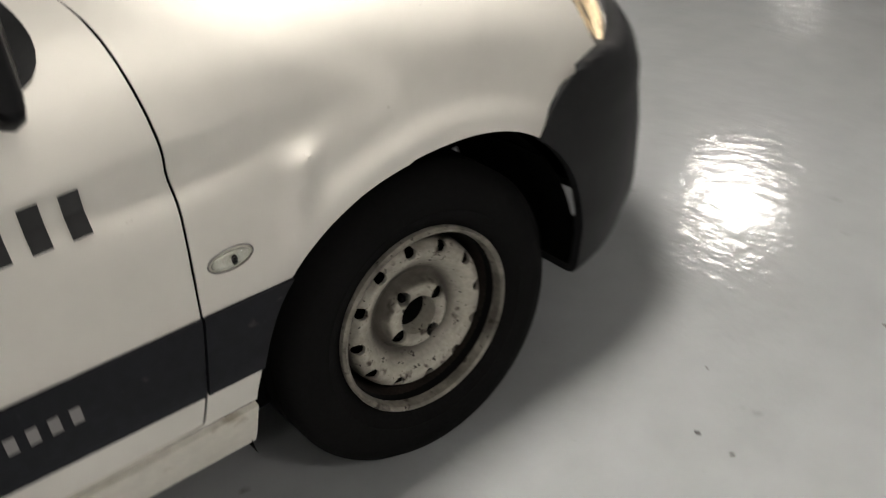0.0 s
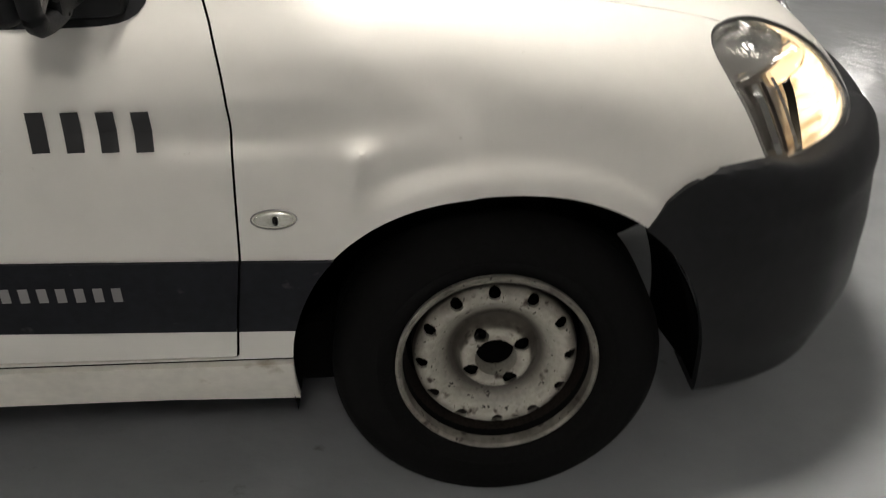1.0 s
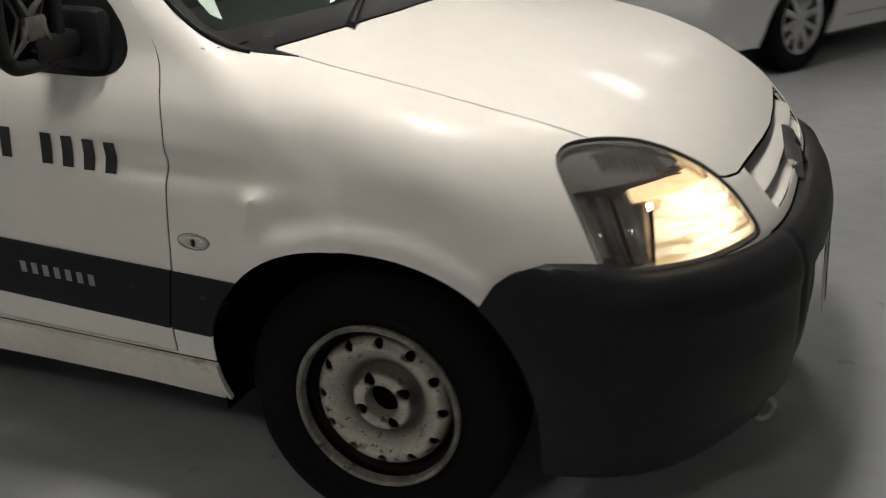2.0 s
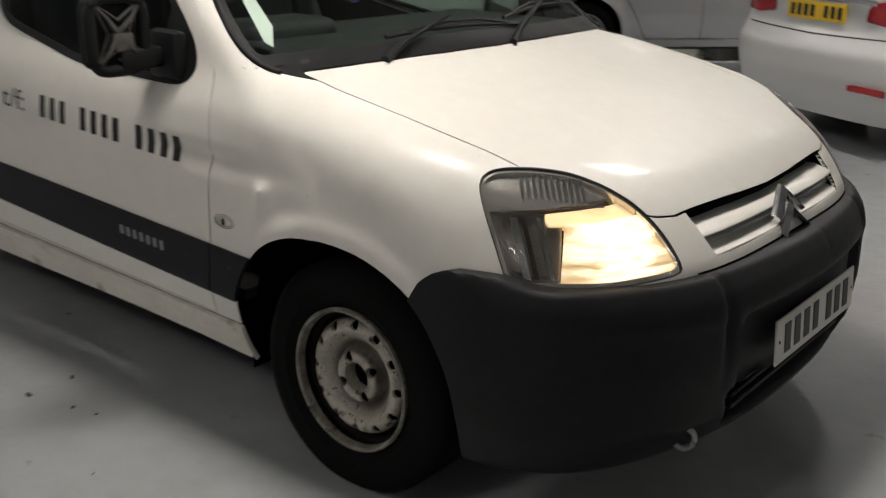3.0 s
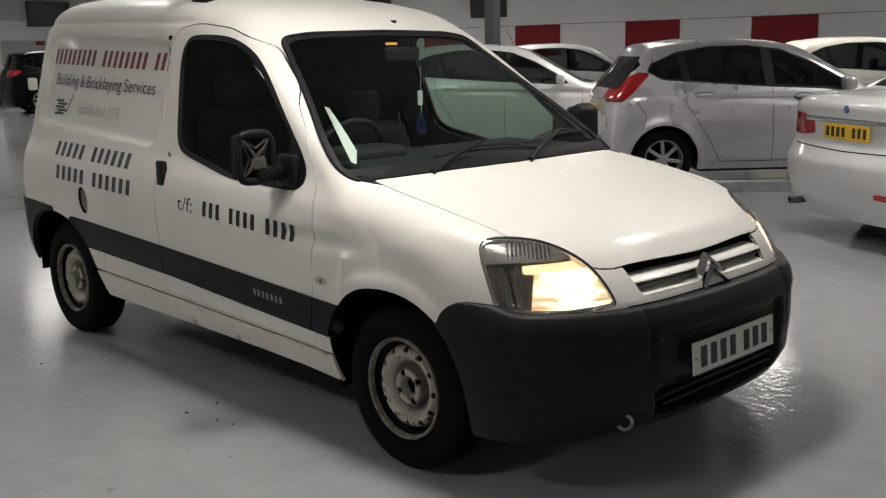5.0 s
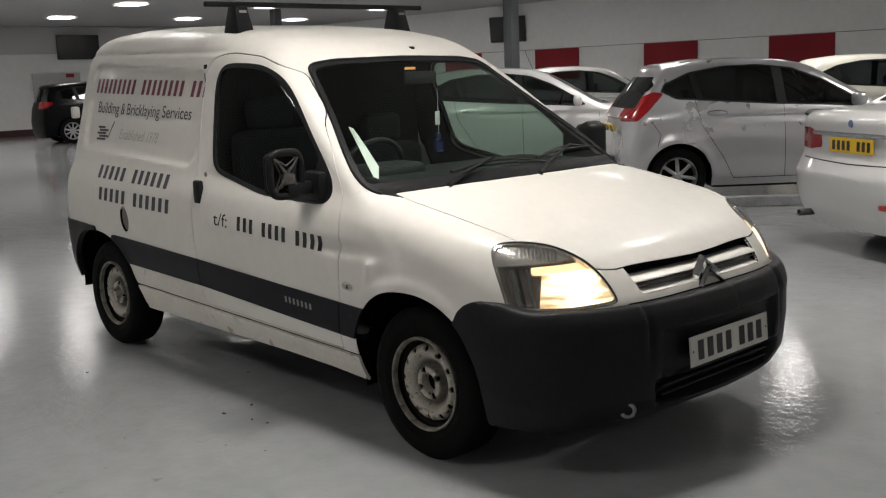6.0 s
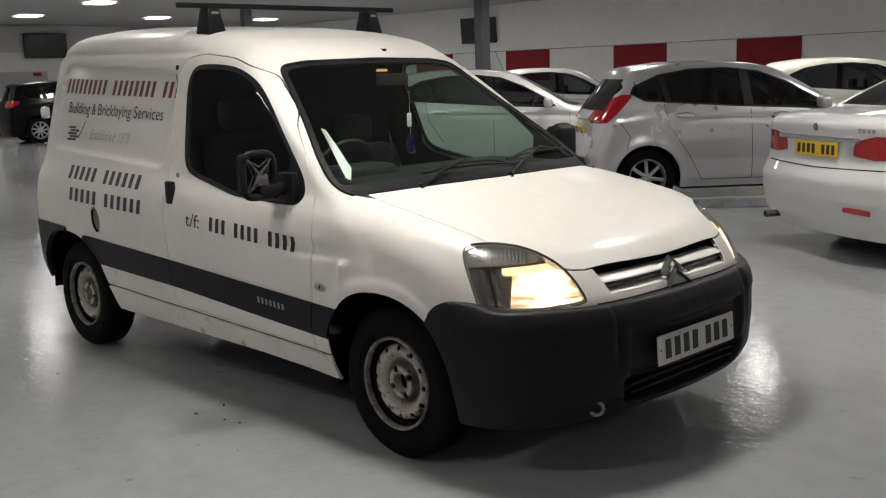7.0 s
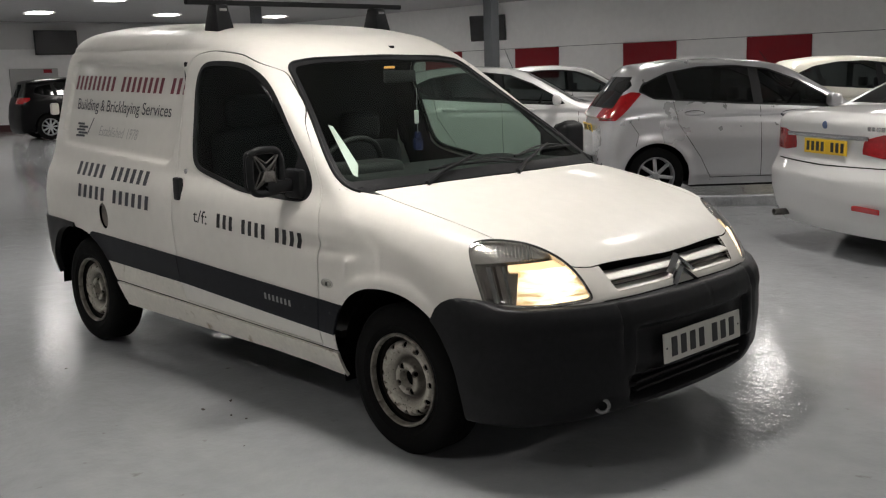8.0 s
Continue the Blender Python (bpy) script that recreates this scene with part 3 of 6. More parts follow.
lit_nodes, lit_links = LIT.node_tree.nodes, LIT.node_tree.links
facets, facet_range = lit_nodes.new("ShaderNodeTexNoise"), lit_nodes.new("ShaderNodeMapRange")
facets.inputs["Scale"].default_value, facets.inputs["Detail"].default_value, facets.inputs["Distortion"].default_value = 17, 6, 0.5
facet_range.inputs["From Min"].default_value, facet_range.inputs["From Max"].default_value = 0.35, 0.65
facet_range.inputs["To Min"].default_value, facet_range.inputs["To Max"].default_value = 0.2, 1.45
folded, stretched, reach, fade, glow_sum = (lit_nodes.new("ShaderNodeVectorMath"), lit_nodes.new("ShaderNodeMapping"), lit_nodes.new("ShaderNodeVectorMath"), lit_nodes.new("ShaderNodeMapRange"), lit_nodes.new("ShaderNodeMath"))
folded.operation, reach.operation, glow_sum.operation = "ABSOLUTE", "DISTANCE", "MULTIPLY"
stretched.inputs["Scale"].default_value = (0.6, 0.6, 3.6)
reach.inputs[1].default_value = (0.57, 0.57, 0.705)
fade.interpolation_type = "SMOOTHSTEP"
fade.inputs["From Min"].default_value, fade.inputs["From Max"].default_value = 0.0, 0.17
fade.inputs["To Min"].default_value, fade.inputs["To Max"].default_value = 4.5, 0.75
lit_links.new(lit_nodes["Texture Coordinate"].outputs["Object"], folded.inputs[0])
lit_links.new(folded.outputs[0], stretched.inputs[0])
lit_links.new(folded.outputs[0], reach.inputs[0])
lit_links.new(stretched.outputs[0], facets.inputs["Vector"])
lit_links.new(reach.outputs["Value"], fade.inputs["Value"])
lit_links.new(facets.outputs["Fac"], facet_range.inputs["Value"])
lit_links.new(fade.outputs[0], glow_sum.inputs[0])
lit_links.new(facet_range.outputs[0], glow_sum.inputs[1])
lit_links.new(glow_sum.outputs[0], lit_nodes["Principled BSDF"].inputs["Emission Strength"])
glow_tint = lit_nodes.new("ShaderNodeValToRGB")
glow_tint.color_ramp.elements[0].position, glow_tint.color_ramp.elements[0].color = 0.02, (1.0, 0.50, 0.16, 1)
glow_tint.color_ramp.elements[1].position, glow_tint.color_ramp.elements[1].color = 0.55, (1.0, 0.80, 0.52, 1)
glow_part = lit_nodes.new("ShaderNodeMath")
glow_part.operation = "DIVIDE"
glow_part.inputs[1].default_value = 2.2
lit_links.new(glow_sum.outputs[0], glow_part.inputs[0])
lit_links.new(glow_part.outputs[0], glow_tint.inputs["Fac"])
lit_links.new(glow_tint.outputs["Color"], lit_nodes["Principled BSDF"].inputs["Emission Color"])
LIT_SOFT = material("softly_lit_headlamp_bowl", (1.0, 0.74, 0.42), 0.3, emit=0.9)
BULB = material("headlamp_bulb", (1.0, 0.86, 0.62), 0.3, emit=40.0)
AMBER = material("amber_bulb", (0.45, 0.12, 0.02), 0.3)
BOWL = material("lamp_housing", (0.62, 0.60, 0.58), 0.2, metal=0.85, vary=0.05, scale=9)
LAMP_DARK = material("smoky_lamp_housing", (0.27, 0.25, 0.235), 0.22, metal=0.75, vary=0.2, scale=18)
CLOTH = material("dark_seat_cloth", (0.02, 0.021, 0.024), 0.9, vary=0.3, scale=20)
DASH = material("dark_grey_dashboard", (0.0088, 0.0094, 0.0099), 0.65, vary=0.15, scale=12, bump=0.2, bump_scale=400)
LINING = material("dark_bulkhead_lining", (0.013, 0.013, 0.013), 0.85, vary=0.2, scale=6)
MATT_WHITE = material("matt_white", (0.8, 0.8, 0.78), 0.7)
BLUE_CARD = material("blue_card", (0.012, 0.02, 0.09), 0.6)

van = thing("van", "white panel van with dark plastic bumper, dented wing and lit headlamps", "van")
BODY, DOOR, WING, BONNET, STRIP, SEAL, GLASS, SCREEN_SEAL, SCREEN, COWL, LAMP, LAMP_SEAL, GRILLE, NOSE, SILL, CAP, DOOR_STRIP, WING_STRIP, REAR, GAP = range(20)
xs = np.concatenate([np.arange(-3.4, -1.72, 0.026), np.arange(-1.72, 0.95, 0.0135)])
v, q = nets(van_field, xs, np.arange(-0.975, 0.98, 0.0165), np.arange(0.2, 1.85, 0.015))
van_shell = Shell(van_field, v, q)
cut = van_shell.cut
DOOR_LINE = [(-1.545, 0.402), (-0.455, 0.368), (-0.421, 0.57), (-0.407, 0.77), (-0.407, 0.87), (-0.428, 1.01), (-0.565, 1.185), (-0.74, 1.335), (-0.98, 1.505), (-1.2, 1.575), (-1.45, 1.6),
             (-1.6, 1.585), (-1.655, 1.53), (-1.66, 1.45)]
WINDOW_LINE = [(-1.472, 1.105), (-1.43, 1.062), (-1.36, 1.042), (-1.006, 0.982), (-0.611, 0.974), (-0.54, 0.978), (-0.515, 1.005), (-0.534, 1.063), (-0.7, 1.217), (-0.85, 1.354), (-0.95, 1.43),
               (-1.041, 1.48), (-1.15, 1.515), (-1.266, 1.53), (-1.46, 1.535), (-1.52, 1.515), (-1.538, 1.44)]
flank = lambda x, y, z: abs(y) > 0.45
sill_line = lambda x, y, z: z - np.interp(x, [-2.3, -1.5, -0.3, 0.6], [0.402, 0.384, 0.353, 0.345])
cut(lambda x, y, z: z - np.interp(x, [-2.3, -0.9, -0.6, -0.37, 0], [0.278, 0.270, 0.260, 0.242, 0.24]), GAP, [BODY])
cut(arch(0, 0.285, 0.364, 0.385), GAP, [BODY], lambda x, y, z: abs(y) > 0.35 and z < 0.85)
cut(arch(-2.693, 0.285, 0.43, 0.37, 2.2), GAP, [BODY], lambda x, y, z: abs(y) > 0.35 and z < 0.85)
cut(lambda x, y, z: np.maximum(z - np.interp(x, [0.2, 0.30, 0.36, 0.5, 0.9], [0.56, 0.60, 0.63, 0.635, 0.635]), 0.2 - x), GAP, [BODY])
cut(lambda x, y, z: np.maximum(z - 0.345, x + 2.69), GAP, [BODY])
# the rear bumper wraps round the corner as far as the arch
cut(lambda x, y, z: np.maximum(z - 0.678, x + 2.69), REAR, [BODY])
# doors, with a gap of 5 mm
door = side(rounded(DOOR_LINE, 0.05, 0.6))
narrow = lambda x, z: 0.0022 - 0.0016 * np.clip((z - 1.0) / 0.05, 0, 1) * np.clip((x + 1.1) / 0.1, 0, 1)
cut(lambda x, y, z: door(x, y, z) - narrow(x, z), GAP + 1, [BODY], flank)
cut(lambda x, y, z: door(x, y, z) + narrow(x, z), DOOR, [GAP + 1], flank)
cut(lambda x, y, z: sill_line(x, y, z) - 0.005, GAP + 1, [BODY], lambda x, y, z: -2.4 < x < -0.2 and abs(y) > 0.5)
cut(lambda x, y, z: sill_line(x, y, z) + 0.005, SILL, [GAP + 1], lambda x, y, z: -2.4 < x < -0.2 and z < 0.42)
# seam between wing and windscreen pillar
cut(side([(-0.445, 1.0225), (-0.285, 1.0225), (-0.285, 1.0255), (-0.445, 1.0255)]), GAP + 1, [BODY], flank)
# bonnet, seen from above, and wings
BONNET_HALF = [(-0.162, 0.0), (-0.172, 0.22), (-0.195, 0.42), (-0.225, 0.6), (-0.245, 0.695), (-0.1, 0.709), (0.1, 0.698), (0.25, 0.686), (0.345, 0.677), (0.405, 0.670), (0.45, 0.635), (0.54, 0.585), (0.61, 0.53), (0.632, 0.495), (0.650, 0.44),
               (0.663, 0.3), (0.674, 0.15), (0.679, 0.0)]
BONNET_LINE = BONNET_HALF + [(a, -b) for a, b in BONNET_HALF[-2:0:-1]]
hood = lambda x, y, z: polygon_distance(x, y, BONNET_LINE)
above = lambda x, y, z: z > 0.66 and x > -0.4
cut(lambda x, y, z: hood(x, y, z) - 0.0024, GAP + 2, [BODY], above)
cut(lambda x, y, z: hood(x, y, z) + 0.0024, BONNET, [GAP + 2], above)
# windscreen with its black seal, seen from ahead
SCREEN_HALF = [(0.0, 1.0), (0.4, 0.99), (0.66, 0.99), (0.72, 1.004), (0.755, 1.020), (0.769, 1.045), (0.765, 1.085), (0.735, 1.16), (0.668, 1.28), (0.635, 1.34), (0.572, 1.47), (0.557, 1.505), (0.525, 1.532), (0.4, 1.548), (0.0, 1.556)]
SCREEN_LINE = rounded(SCREEN_HALF + [(-a, b) for a, b in SCREEN_HALF[-2:0:-1]], 0.05)
on_screen = lambda x, y, z: -1.12 < x < -0.12 and z > 0.97 and abs((x + 0.22 * y * y + 0.19) * 0.552 + (z - 1.03) * 0.834) < (0.06 if z > 1.07 or abs(y) > 0.66 else 0.025)
pane = lambda x, y, z: polygon_distance(y, z, SCREEN_LINE)
cut(pane, SCREEN_SEAL, [BODY], on_screen)
cut(lambda x, y, z: np.maximum(pane(x, y, z) + 0.02, 1.062 - 0.02 * np.abs(y) - z), SCREEN, [SCREEN_SEAL], on_screen)
cut(lambda x, y, z: z * 0 - 1, COWL, [BODY], lambda x, y, z: -0.34 < x < -0.1 and 0.96 < z < 1.08 and abs(y) < 0.665)
# headlamps, seen across the corner
LAMP_LINE = [(-0.236, 0.655), (-0.03, 0.652), (0.142, 0.664), (0.15, 0.676), (0.118, 0.732), (0.085, 0.772), (0.045, 0.806), (-0.015, 0.838), (-0.085, 0.862), (-0.16, 0.874), (-0.235, 0.878), (-0.272, 0.872), (-0.29, 0.852), (-0.28, 0.8), (-0.255, 0.72)]
corner = lambda x, y, z: x > 0.28 and z > 0.6
lamp_outline = rounded(LAMP_LINE, 0.03)
lampface = lambda x, y, z: polygon_distance((x - np.abs(y)) / 2 ** 0.5, z, lamp_outline)
cut(lambda x, y, z: lampface(x, y, z) - 0.001, LAMP_SEAL, [BODY, BONNET, GAP + 2], corner)
cut(lambda x, y, z: lampface(x, y, z) + 0.0008, LAMP, [LAMP_SEAL], corner)
# the nose between the lamps, with the grille mouth
cut(lambda x, y, z: 0.42 - x, NOSE, [BODY], lambda x, y, z: x > 0.4 and abs(y) < 0.62)
GRILLE_LINE = [(-0.372, 0.679), (0.372, 0.679), (0.386, 0.686), (0.397, 0.73), (0.406, 0.780), (0.2, 0.7855), (-0.2, 0.7855), (-0.406, 0.780), (-0.397, 0.73), (-0.386, 0.686)]
cut(lambda x, y, z: polygon_distance(y, z, GRILLE_LINE), GRILLE, [NOSE])
cut(side([(-0.47, 0.2), (0.6, 0.2), (0.6, 1.2), (-0.28, 1.2), (-0.285, 1.024), (-0.434, 1.024)]), WING, [BODY], lambda x, y, z: abs(y) > 0.4 and z < 1.095)
# side windows, rubbing strips, fuel flap
glazing = side(rounded(WINDOW_LINE, 0.07))
cut(lambda x, y, z: glazing(x, y, z) - 0.016, SEAL, [DOOR], flank)
cut(lambda x, y, z: np.maximum(glazing(x, y, z) + 0.004, x + 0.665 - 0.25 * (z - 1.0)), GLASS, [SEAL], flank)
band = side([(-2.5, 0.508), (-1.5, 0.487), (-0.26, 0.430), (-0.26, 0.569), (-1.5, 0.616), (-2.5, 0.649)])
for whole, piece in ((BODY, STRIP), (DOOR, DOOR_STRIP), (WING, WING_STRIP)):
    cut(band, piece, [whole], flank)
cut(lambda x, y, z: np.hypot((x + 2.335 + 0.15 * (z - 0.747)) * 1.4, z - 0.747) - 0.070, 40, [BODY], lambda x, y, z: y < 0)
cut(lambda x, y, z: np.hypot((x + 2.335 + 0.15 * (z - 0.747)) * 1.4, z - 0.747) - 0.064, CAP, [40], lambda x, y, z: y < 0)



def lamp_strip(s, u0, u1, z0, z1, lift, lean=0.0):
    """A strip that follows the lamp's face across the corner, lifted off it."""
    bm = bmesh.new()
    rows = []
    for i in range(7):
        z = z0 + (z1 - z0) * i / 6
        row = []
        for u in (u0, u1):
            u = u - lean * (z - 0.73)
            v = 1.0
            for _ in range(40):
                v -= float(van_field(np.array((u + v) / 2 ** 0.5), np.array(s * (v - u) / 2 ** 0.5), np.array(z))) * 0.9
            v += lift
            row.append(bm.verts.new(((u + v) / 2 ** 0.5, s * (v - u) / 2 ** 0.5, z)))
        rows.append(row)
    for p, q in zip(rows, rows[1:]):
        bm.faces.new((p[0], p[1], q[1], q[0]))
    return bm


right, left = (lambda x, y, z: y < 0), (lambda x, y, z: y >= 0)
part("body", van_shell.take([BODY], 0.0, 0.003, where=lambda x, y, z: z > 0.56 and x < -0.85), WHITE_PAINT, van, smooth=35)
for s in (-1, 1):
    part("side_skirt", van_shell.take([BODY], where=lambda x, y, z: z < 0.56 and x < 0.2 and y * s > 0), SILL_PAINT, van, "grimy lower side panel", smooth=35)
    part("windscreen_pillar", van_shell.take([BODY], 0.0, 0.003, where=lambda x, y, z: z > 0.56 and -0.85 < x < 0.2 and y * s > 0), WHITE_PAINT, van, smooth=35)
part("bonnet", van_shell.take([BONNET], 0.0, 0.003), WHITE_PAINT, van, smooth=35)
for hand in (right, left):
    d = part("door", van_shell.take([DOOR], 0.0, 0.003, where=hand), WHITE_PAINT, van, smooth=35)
    part("window_seal", van_shell.take([SEAL], 0.002, where=hand), BLACK_PLASTIC, d, smooth=35)
    g = part("window_glass", van_shell.take([GLASS], -0.006, 0.0, where=hand), SIDE_GLASS, d, "green tinted glass", smooth=35)
    g.visible_shadow = False
    part("rubbing_strip", van_shell.take([DOOR_STRIP], 0.006, where=hand), STRIP_PLASTIC, d, "dark grey plastic rubbing strip", smooth=35)
    w = part("wing", van_shell.take([WING], 0.0, 0.003, where=hand), WHITE_PAINT, van, smooth=35)
    part("rubbing_strip", van_shell.take([WING_STRIP], 0.006, where=hand), STRIP_PLASTIC, w, smooth=35)
    part("sill", van_shell.take([SILL], 0.007, where=hand), SILL_PAINT, van, "grimy white sill", smooth=35)
    part("rear_rubbing_strip", van_shell.take([STRIP], 0.006, where=hand), STRIP_PLASTIC, van, smooth=35)
    lens = part("headlamp", van_shell.take([LAMP], 0.003, 0.0, where=hand), CLEAR, van, "clear plastic headlamp lens, lamp lit", smooth=35)
    lens.visible_shadow = False
    part("lamp_seal", van_shell.take([LAMP_SEAL], 0.0, 0.006, where=hand), BLACK_PLASTIC, lens, smooth=35)
    # the bowl behind the lens: cut into housing, flutes and the lit reflector
    s = -1 if hand is right else 1
    u_of = lambda x, y: (x - np.abs(y)) / 2 ** 0.5
    bowl = van_shell.take([LAMP], -0.006, 0.0, where=hand)
    inner = Shell(lambda x, y, z: van_field(x, y, z), np.zeros((0, 3)), np.zeros((0, 4), int))
    inner.bm = bowl
    inner.tag = bowl.faces.layers.int.new("panel")
    inner.cut(lambda x, y, z: -0.010 - lampface(x, y, z), 5, [0])
    inner.cut(lambda x, y, z: np.maximum(z - 0.782 - 0.02 * u_of(x, y), -0.125 + 0.1 * (z - 0.67) - u_of(x, y)), 2, [0])
    inner.cut(lambda x, y, z: np.maximum(np.maximum(z - 0.804 - 0.04 * (u_of(x, y) + 0.1), 0.778 - z), -0.15 - u_of(x, y)), 1, [0])
    inner.cut(lambda x, y, z: 0.812 + 0.06 * (u_of(x, y) + 0.1) - z, 3, [0])
    for tag, depth, mat, name in ((0, -0.022, LAMP_DARK, "lamp_housing"), (1, -0.013, LIT_SOFT, "reflector_edge"), (2, -0.006, LIT, "lit_reflector"), (3, -0.008, BOWL, "indicator_bowl"), (5, 0.002, BOWL, "lamp_bezel")):
        part(name, inner.take([tag], depth, 0.0 if tag == 2 else 0.03), mat, lens, smooth=35)
    for u0, width, mat in ((-0.268, 0.014, DULL_METAL), (-0.236, 0.010, LAMP_DARK), (-0.205, 0.016, CHROME), (-0.182, 0.010, NEAR_BLACK), (-0.150, 0.010, CHROME)):
        part("side_rib", lamp_strip(s, u0 - 0.01, u0 - 0.01 + width, 0.668, 0.79, -0.012, 0.22), mat, lens)
    for z in (0.800, 0.808):
        part("reflector_edge_bar", lamp_strip(s, -0.25, -0.02, z, z + 0.003, -0.010), CHROME, lens)
    flutes = []
    for i in range(11):
        u = -0.20 + 0.0135 * i
        top = 0.862 - 0.16 * max(0.0, u + 0.16)
        flutes.append(lamp_strip(s, u, u + 0.006, top - 0.03, top, -0.008))
    part("indicator_flutes", merge(*flutes), CHROME, lens)
    b = bmesh.new()
    bmesh.ops.create_uvsphere(b, u_segments=12, v_segments=8, radius=0.012, matrix=Matrix.Translation((0.50, s * 0.60, 0.735)))
    part("bulb", b, BULB, lens, "glowing bulb")
    b = bmesh.new()
    bmesh.ops.create_uvsphere(b, u_segments=12, v_segments=8, radius=0.014, matrix=Matrix.Translation((0.385, s * 0.665, 0.835)))
    part("indicator_bulb", b, AMBER, lens)
g = part("windscreen", van_shell.take([SCREEN], 0.0, 0.0), SCREEN_GLASS, van, "green tinted windscreen", smooth=35)
g.visible_shadow = False
part("windscreen_seal", van_shell.take([SCREEN_SEAL], 0.002), BLACK_PLASTIC, van, smooth=35)
trim = []
for y, z in rounded(SCREEN_HALF[3:] + [(-p, r) for p, r in SCREEN_HALF[-2:2:-1]], 0.03):
    if z < 1.012:
        continue
    x = -0.13 - 0.22 * y * y - (z - 1.03) * 1.511
    for _ in range(50):
        x -= max(-0.02, float(van_field(np.array(x), np.array(y), np.array(z)))) * 0.8
    trim.append(Vector((x + 0.002, y, z)))
part("windscreen_trim", tube(trim, 0.008, 8), BLACK_PLASTIC, van, "black rubber windscreen edge", smooth=60)
part("scuttle_panel", van_shell.take([COWL], 0.001), BLACK_PLASTIC, van, smooth=35)
nose = part("nose_panel", van_shell.take([NOSE]), WHITE_PAINT, van, smooth=35)
# the dish's shade is painted: grey flap inside a dark ring
flap = part("fuel_flap", van_shell.take([CAP], -0.012, 0.008), FLAP_SHADE, van, "fuel flap set back in the panel, recess shade in its grey", smooth=35)
part("flap_recess", van_shell.take([40], -0.03, 0.0), NEAR_BLACK, flap, "dark recess round the fuel flap", smooth=35)
# the shade deep in the mouth is put into a near-black sheet
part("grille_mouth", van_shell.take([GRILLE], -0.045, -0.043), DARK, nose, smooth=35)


def front_strip(profile, y0, y1, steps=30):
    """A moulding that follows the rounded front; profile: height and set-back of its edges."""
    bm = bmesh.new()
    rows = []
    for i in range(steps + 1):
        y = y0 + (y1 - y0) * i / steps
        ring = []
        for z, d in profile:
            x = 0.5
            for _ in range(30):
                x -= float(van_field(np.array(x), np.array(y), np.array(z)))
            ring.append(bm.verts.new((x + d, y, z)))
        rows.append(ring)
    for a, b in zip(rows, rows[1:]):
        for i in range(len(profile) - 1):
            bm.faces.new((a[i], a[i + 1], b[i + 1], b[i]))
    bm.faces.new(rows[0])
    bm.faces.new(rows[-1])
    bmesh.ops.recalc_face_normals(bm, faces=bm.faces)
    return bm


# each bar slopes back into the dark mouth above its crest
grille = part("grille", front_strip([(0.7155, -0.040), (0.7165, -0.004), (0.721, 0.0), (0.7265, -0.002), (0.738, -0.034), (0.738, -0.055)], -0.396, 0.396), WHITE_PAINT, van, "white grille bars with a chrome lip", smooth=35)
part("lower_bar", front_strip([(0.674, -0.034), (0.6765, -0.006), (0.6805, -0.004), (0.689, -0.030), (0.689, -0.05)], -0.386, 0.386), WHITE_PAINT, grille, smooth=35)
part("chrome_lip", front_strip([(0.6985, -0.03), (0.6995, -0.016), (0.7025, -0.012), (0.7065, -0.016), (0.7075, -0.03)], -0.390, 0.390), CHROME, grille, "chrome lip", smooth=35)
part("lower_joint", front_strip([(0.655, -0.02), (0.655, 0.003), (0.6585, 0.003), (0.6585, -0.02)], -0.46, 0.46), DARK, grille)
for dz in (0.0, -0.040):
    bm = bmesh.new()
    top, leg, thick = 0.764 + dz, 0.078, 0.015
    place = lambda y, z, d: bm.verts.new((0.738 - (z - 0.70) * 0.5 + d - 0.10 * abs(y), y, z))
    rows = []
    for y, z in ((-leg, top - 0.060), (0, top), (leg, top - 0.060)):
        low = thick if y else thick * 1.35
        rows.append((place(y, z, -0.004), place(y, z, 0.008), place(y * 0.97, z - low / 2, 0.020), place(y * 0.94, z - low, 0.008), place(y * 0.94, z - low, -0.004)))
    for p, q in zip(rows, rows[1:]):
        for k in range(4):
            bm.faces.new((p[k], q[k], q[k + 1], p[k + 1]))
    bm.faces.new(rows[0])
    bm.faces.new(rows[-1])
    bmesh.ops.recalc_face_normals(bm, faces=bm.faces)
    part("chevron", bm, CHROME, grille, "chrome chevron badge")

# front bumper
v, q = nets(bumper_field, np.arange(0.15, 0.95, 0.013), np.arange(-0.92, 0.925, 0.015), np.arange(0.17, 0.75, 0.012))
bumper_shell = Shell(bumper_field, v, q)
bumper_shell.cut(lambda x, y, z: 0.2 - x - 0 * y, 0, [0])
bumper_shell.cut(lambda x, y, z: x - 0.18, 9, [0])
bumper_shell.cut(lambda x, y, z: np.maximum(np.maximum(z - 0.25, x - 0.60), np.abs(y) - 0.66), 9, [0])
bumper_shell.cut(lambda x, y, z: np.maximum(np.abs(y) - 0.80, x - 0.42), 9, [0], lambda x, y, z: z > 0.5)
bumper_shell.cut(arch(0, 0.285, 0.362, 0.383), 9, [0], lambda x, y, z: abs(y) > 0.35)
bumper_shell.cut(lambda x, y, z: np.interp(x, [0.2, 0.246, 0.275, 0.306, 0.34, 0.45, 0.6, 0.95], [0.555, 0.592, 0.640, 0.664, 0.680, 0.70, 0.70, 0.70]) - z, 9, [0], lambda x, y, z: x < 0.5)
bumper = part("front_bumper", bumper_shell.take([0], 0.0, 0.02), BLACK_PLASTIC, van, "weathered dark grey plastic bumper", smooth=40)
part("lower_grille", merge(*[box((0.03, 0.7, 0.010), (0.772, 0, 0.315 + 0.03 * i), 0.003, 1) for i in range(2)]), BLACK_PLASTIC, bumper)
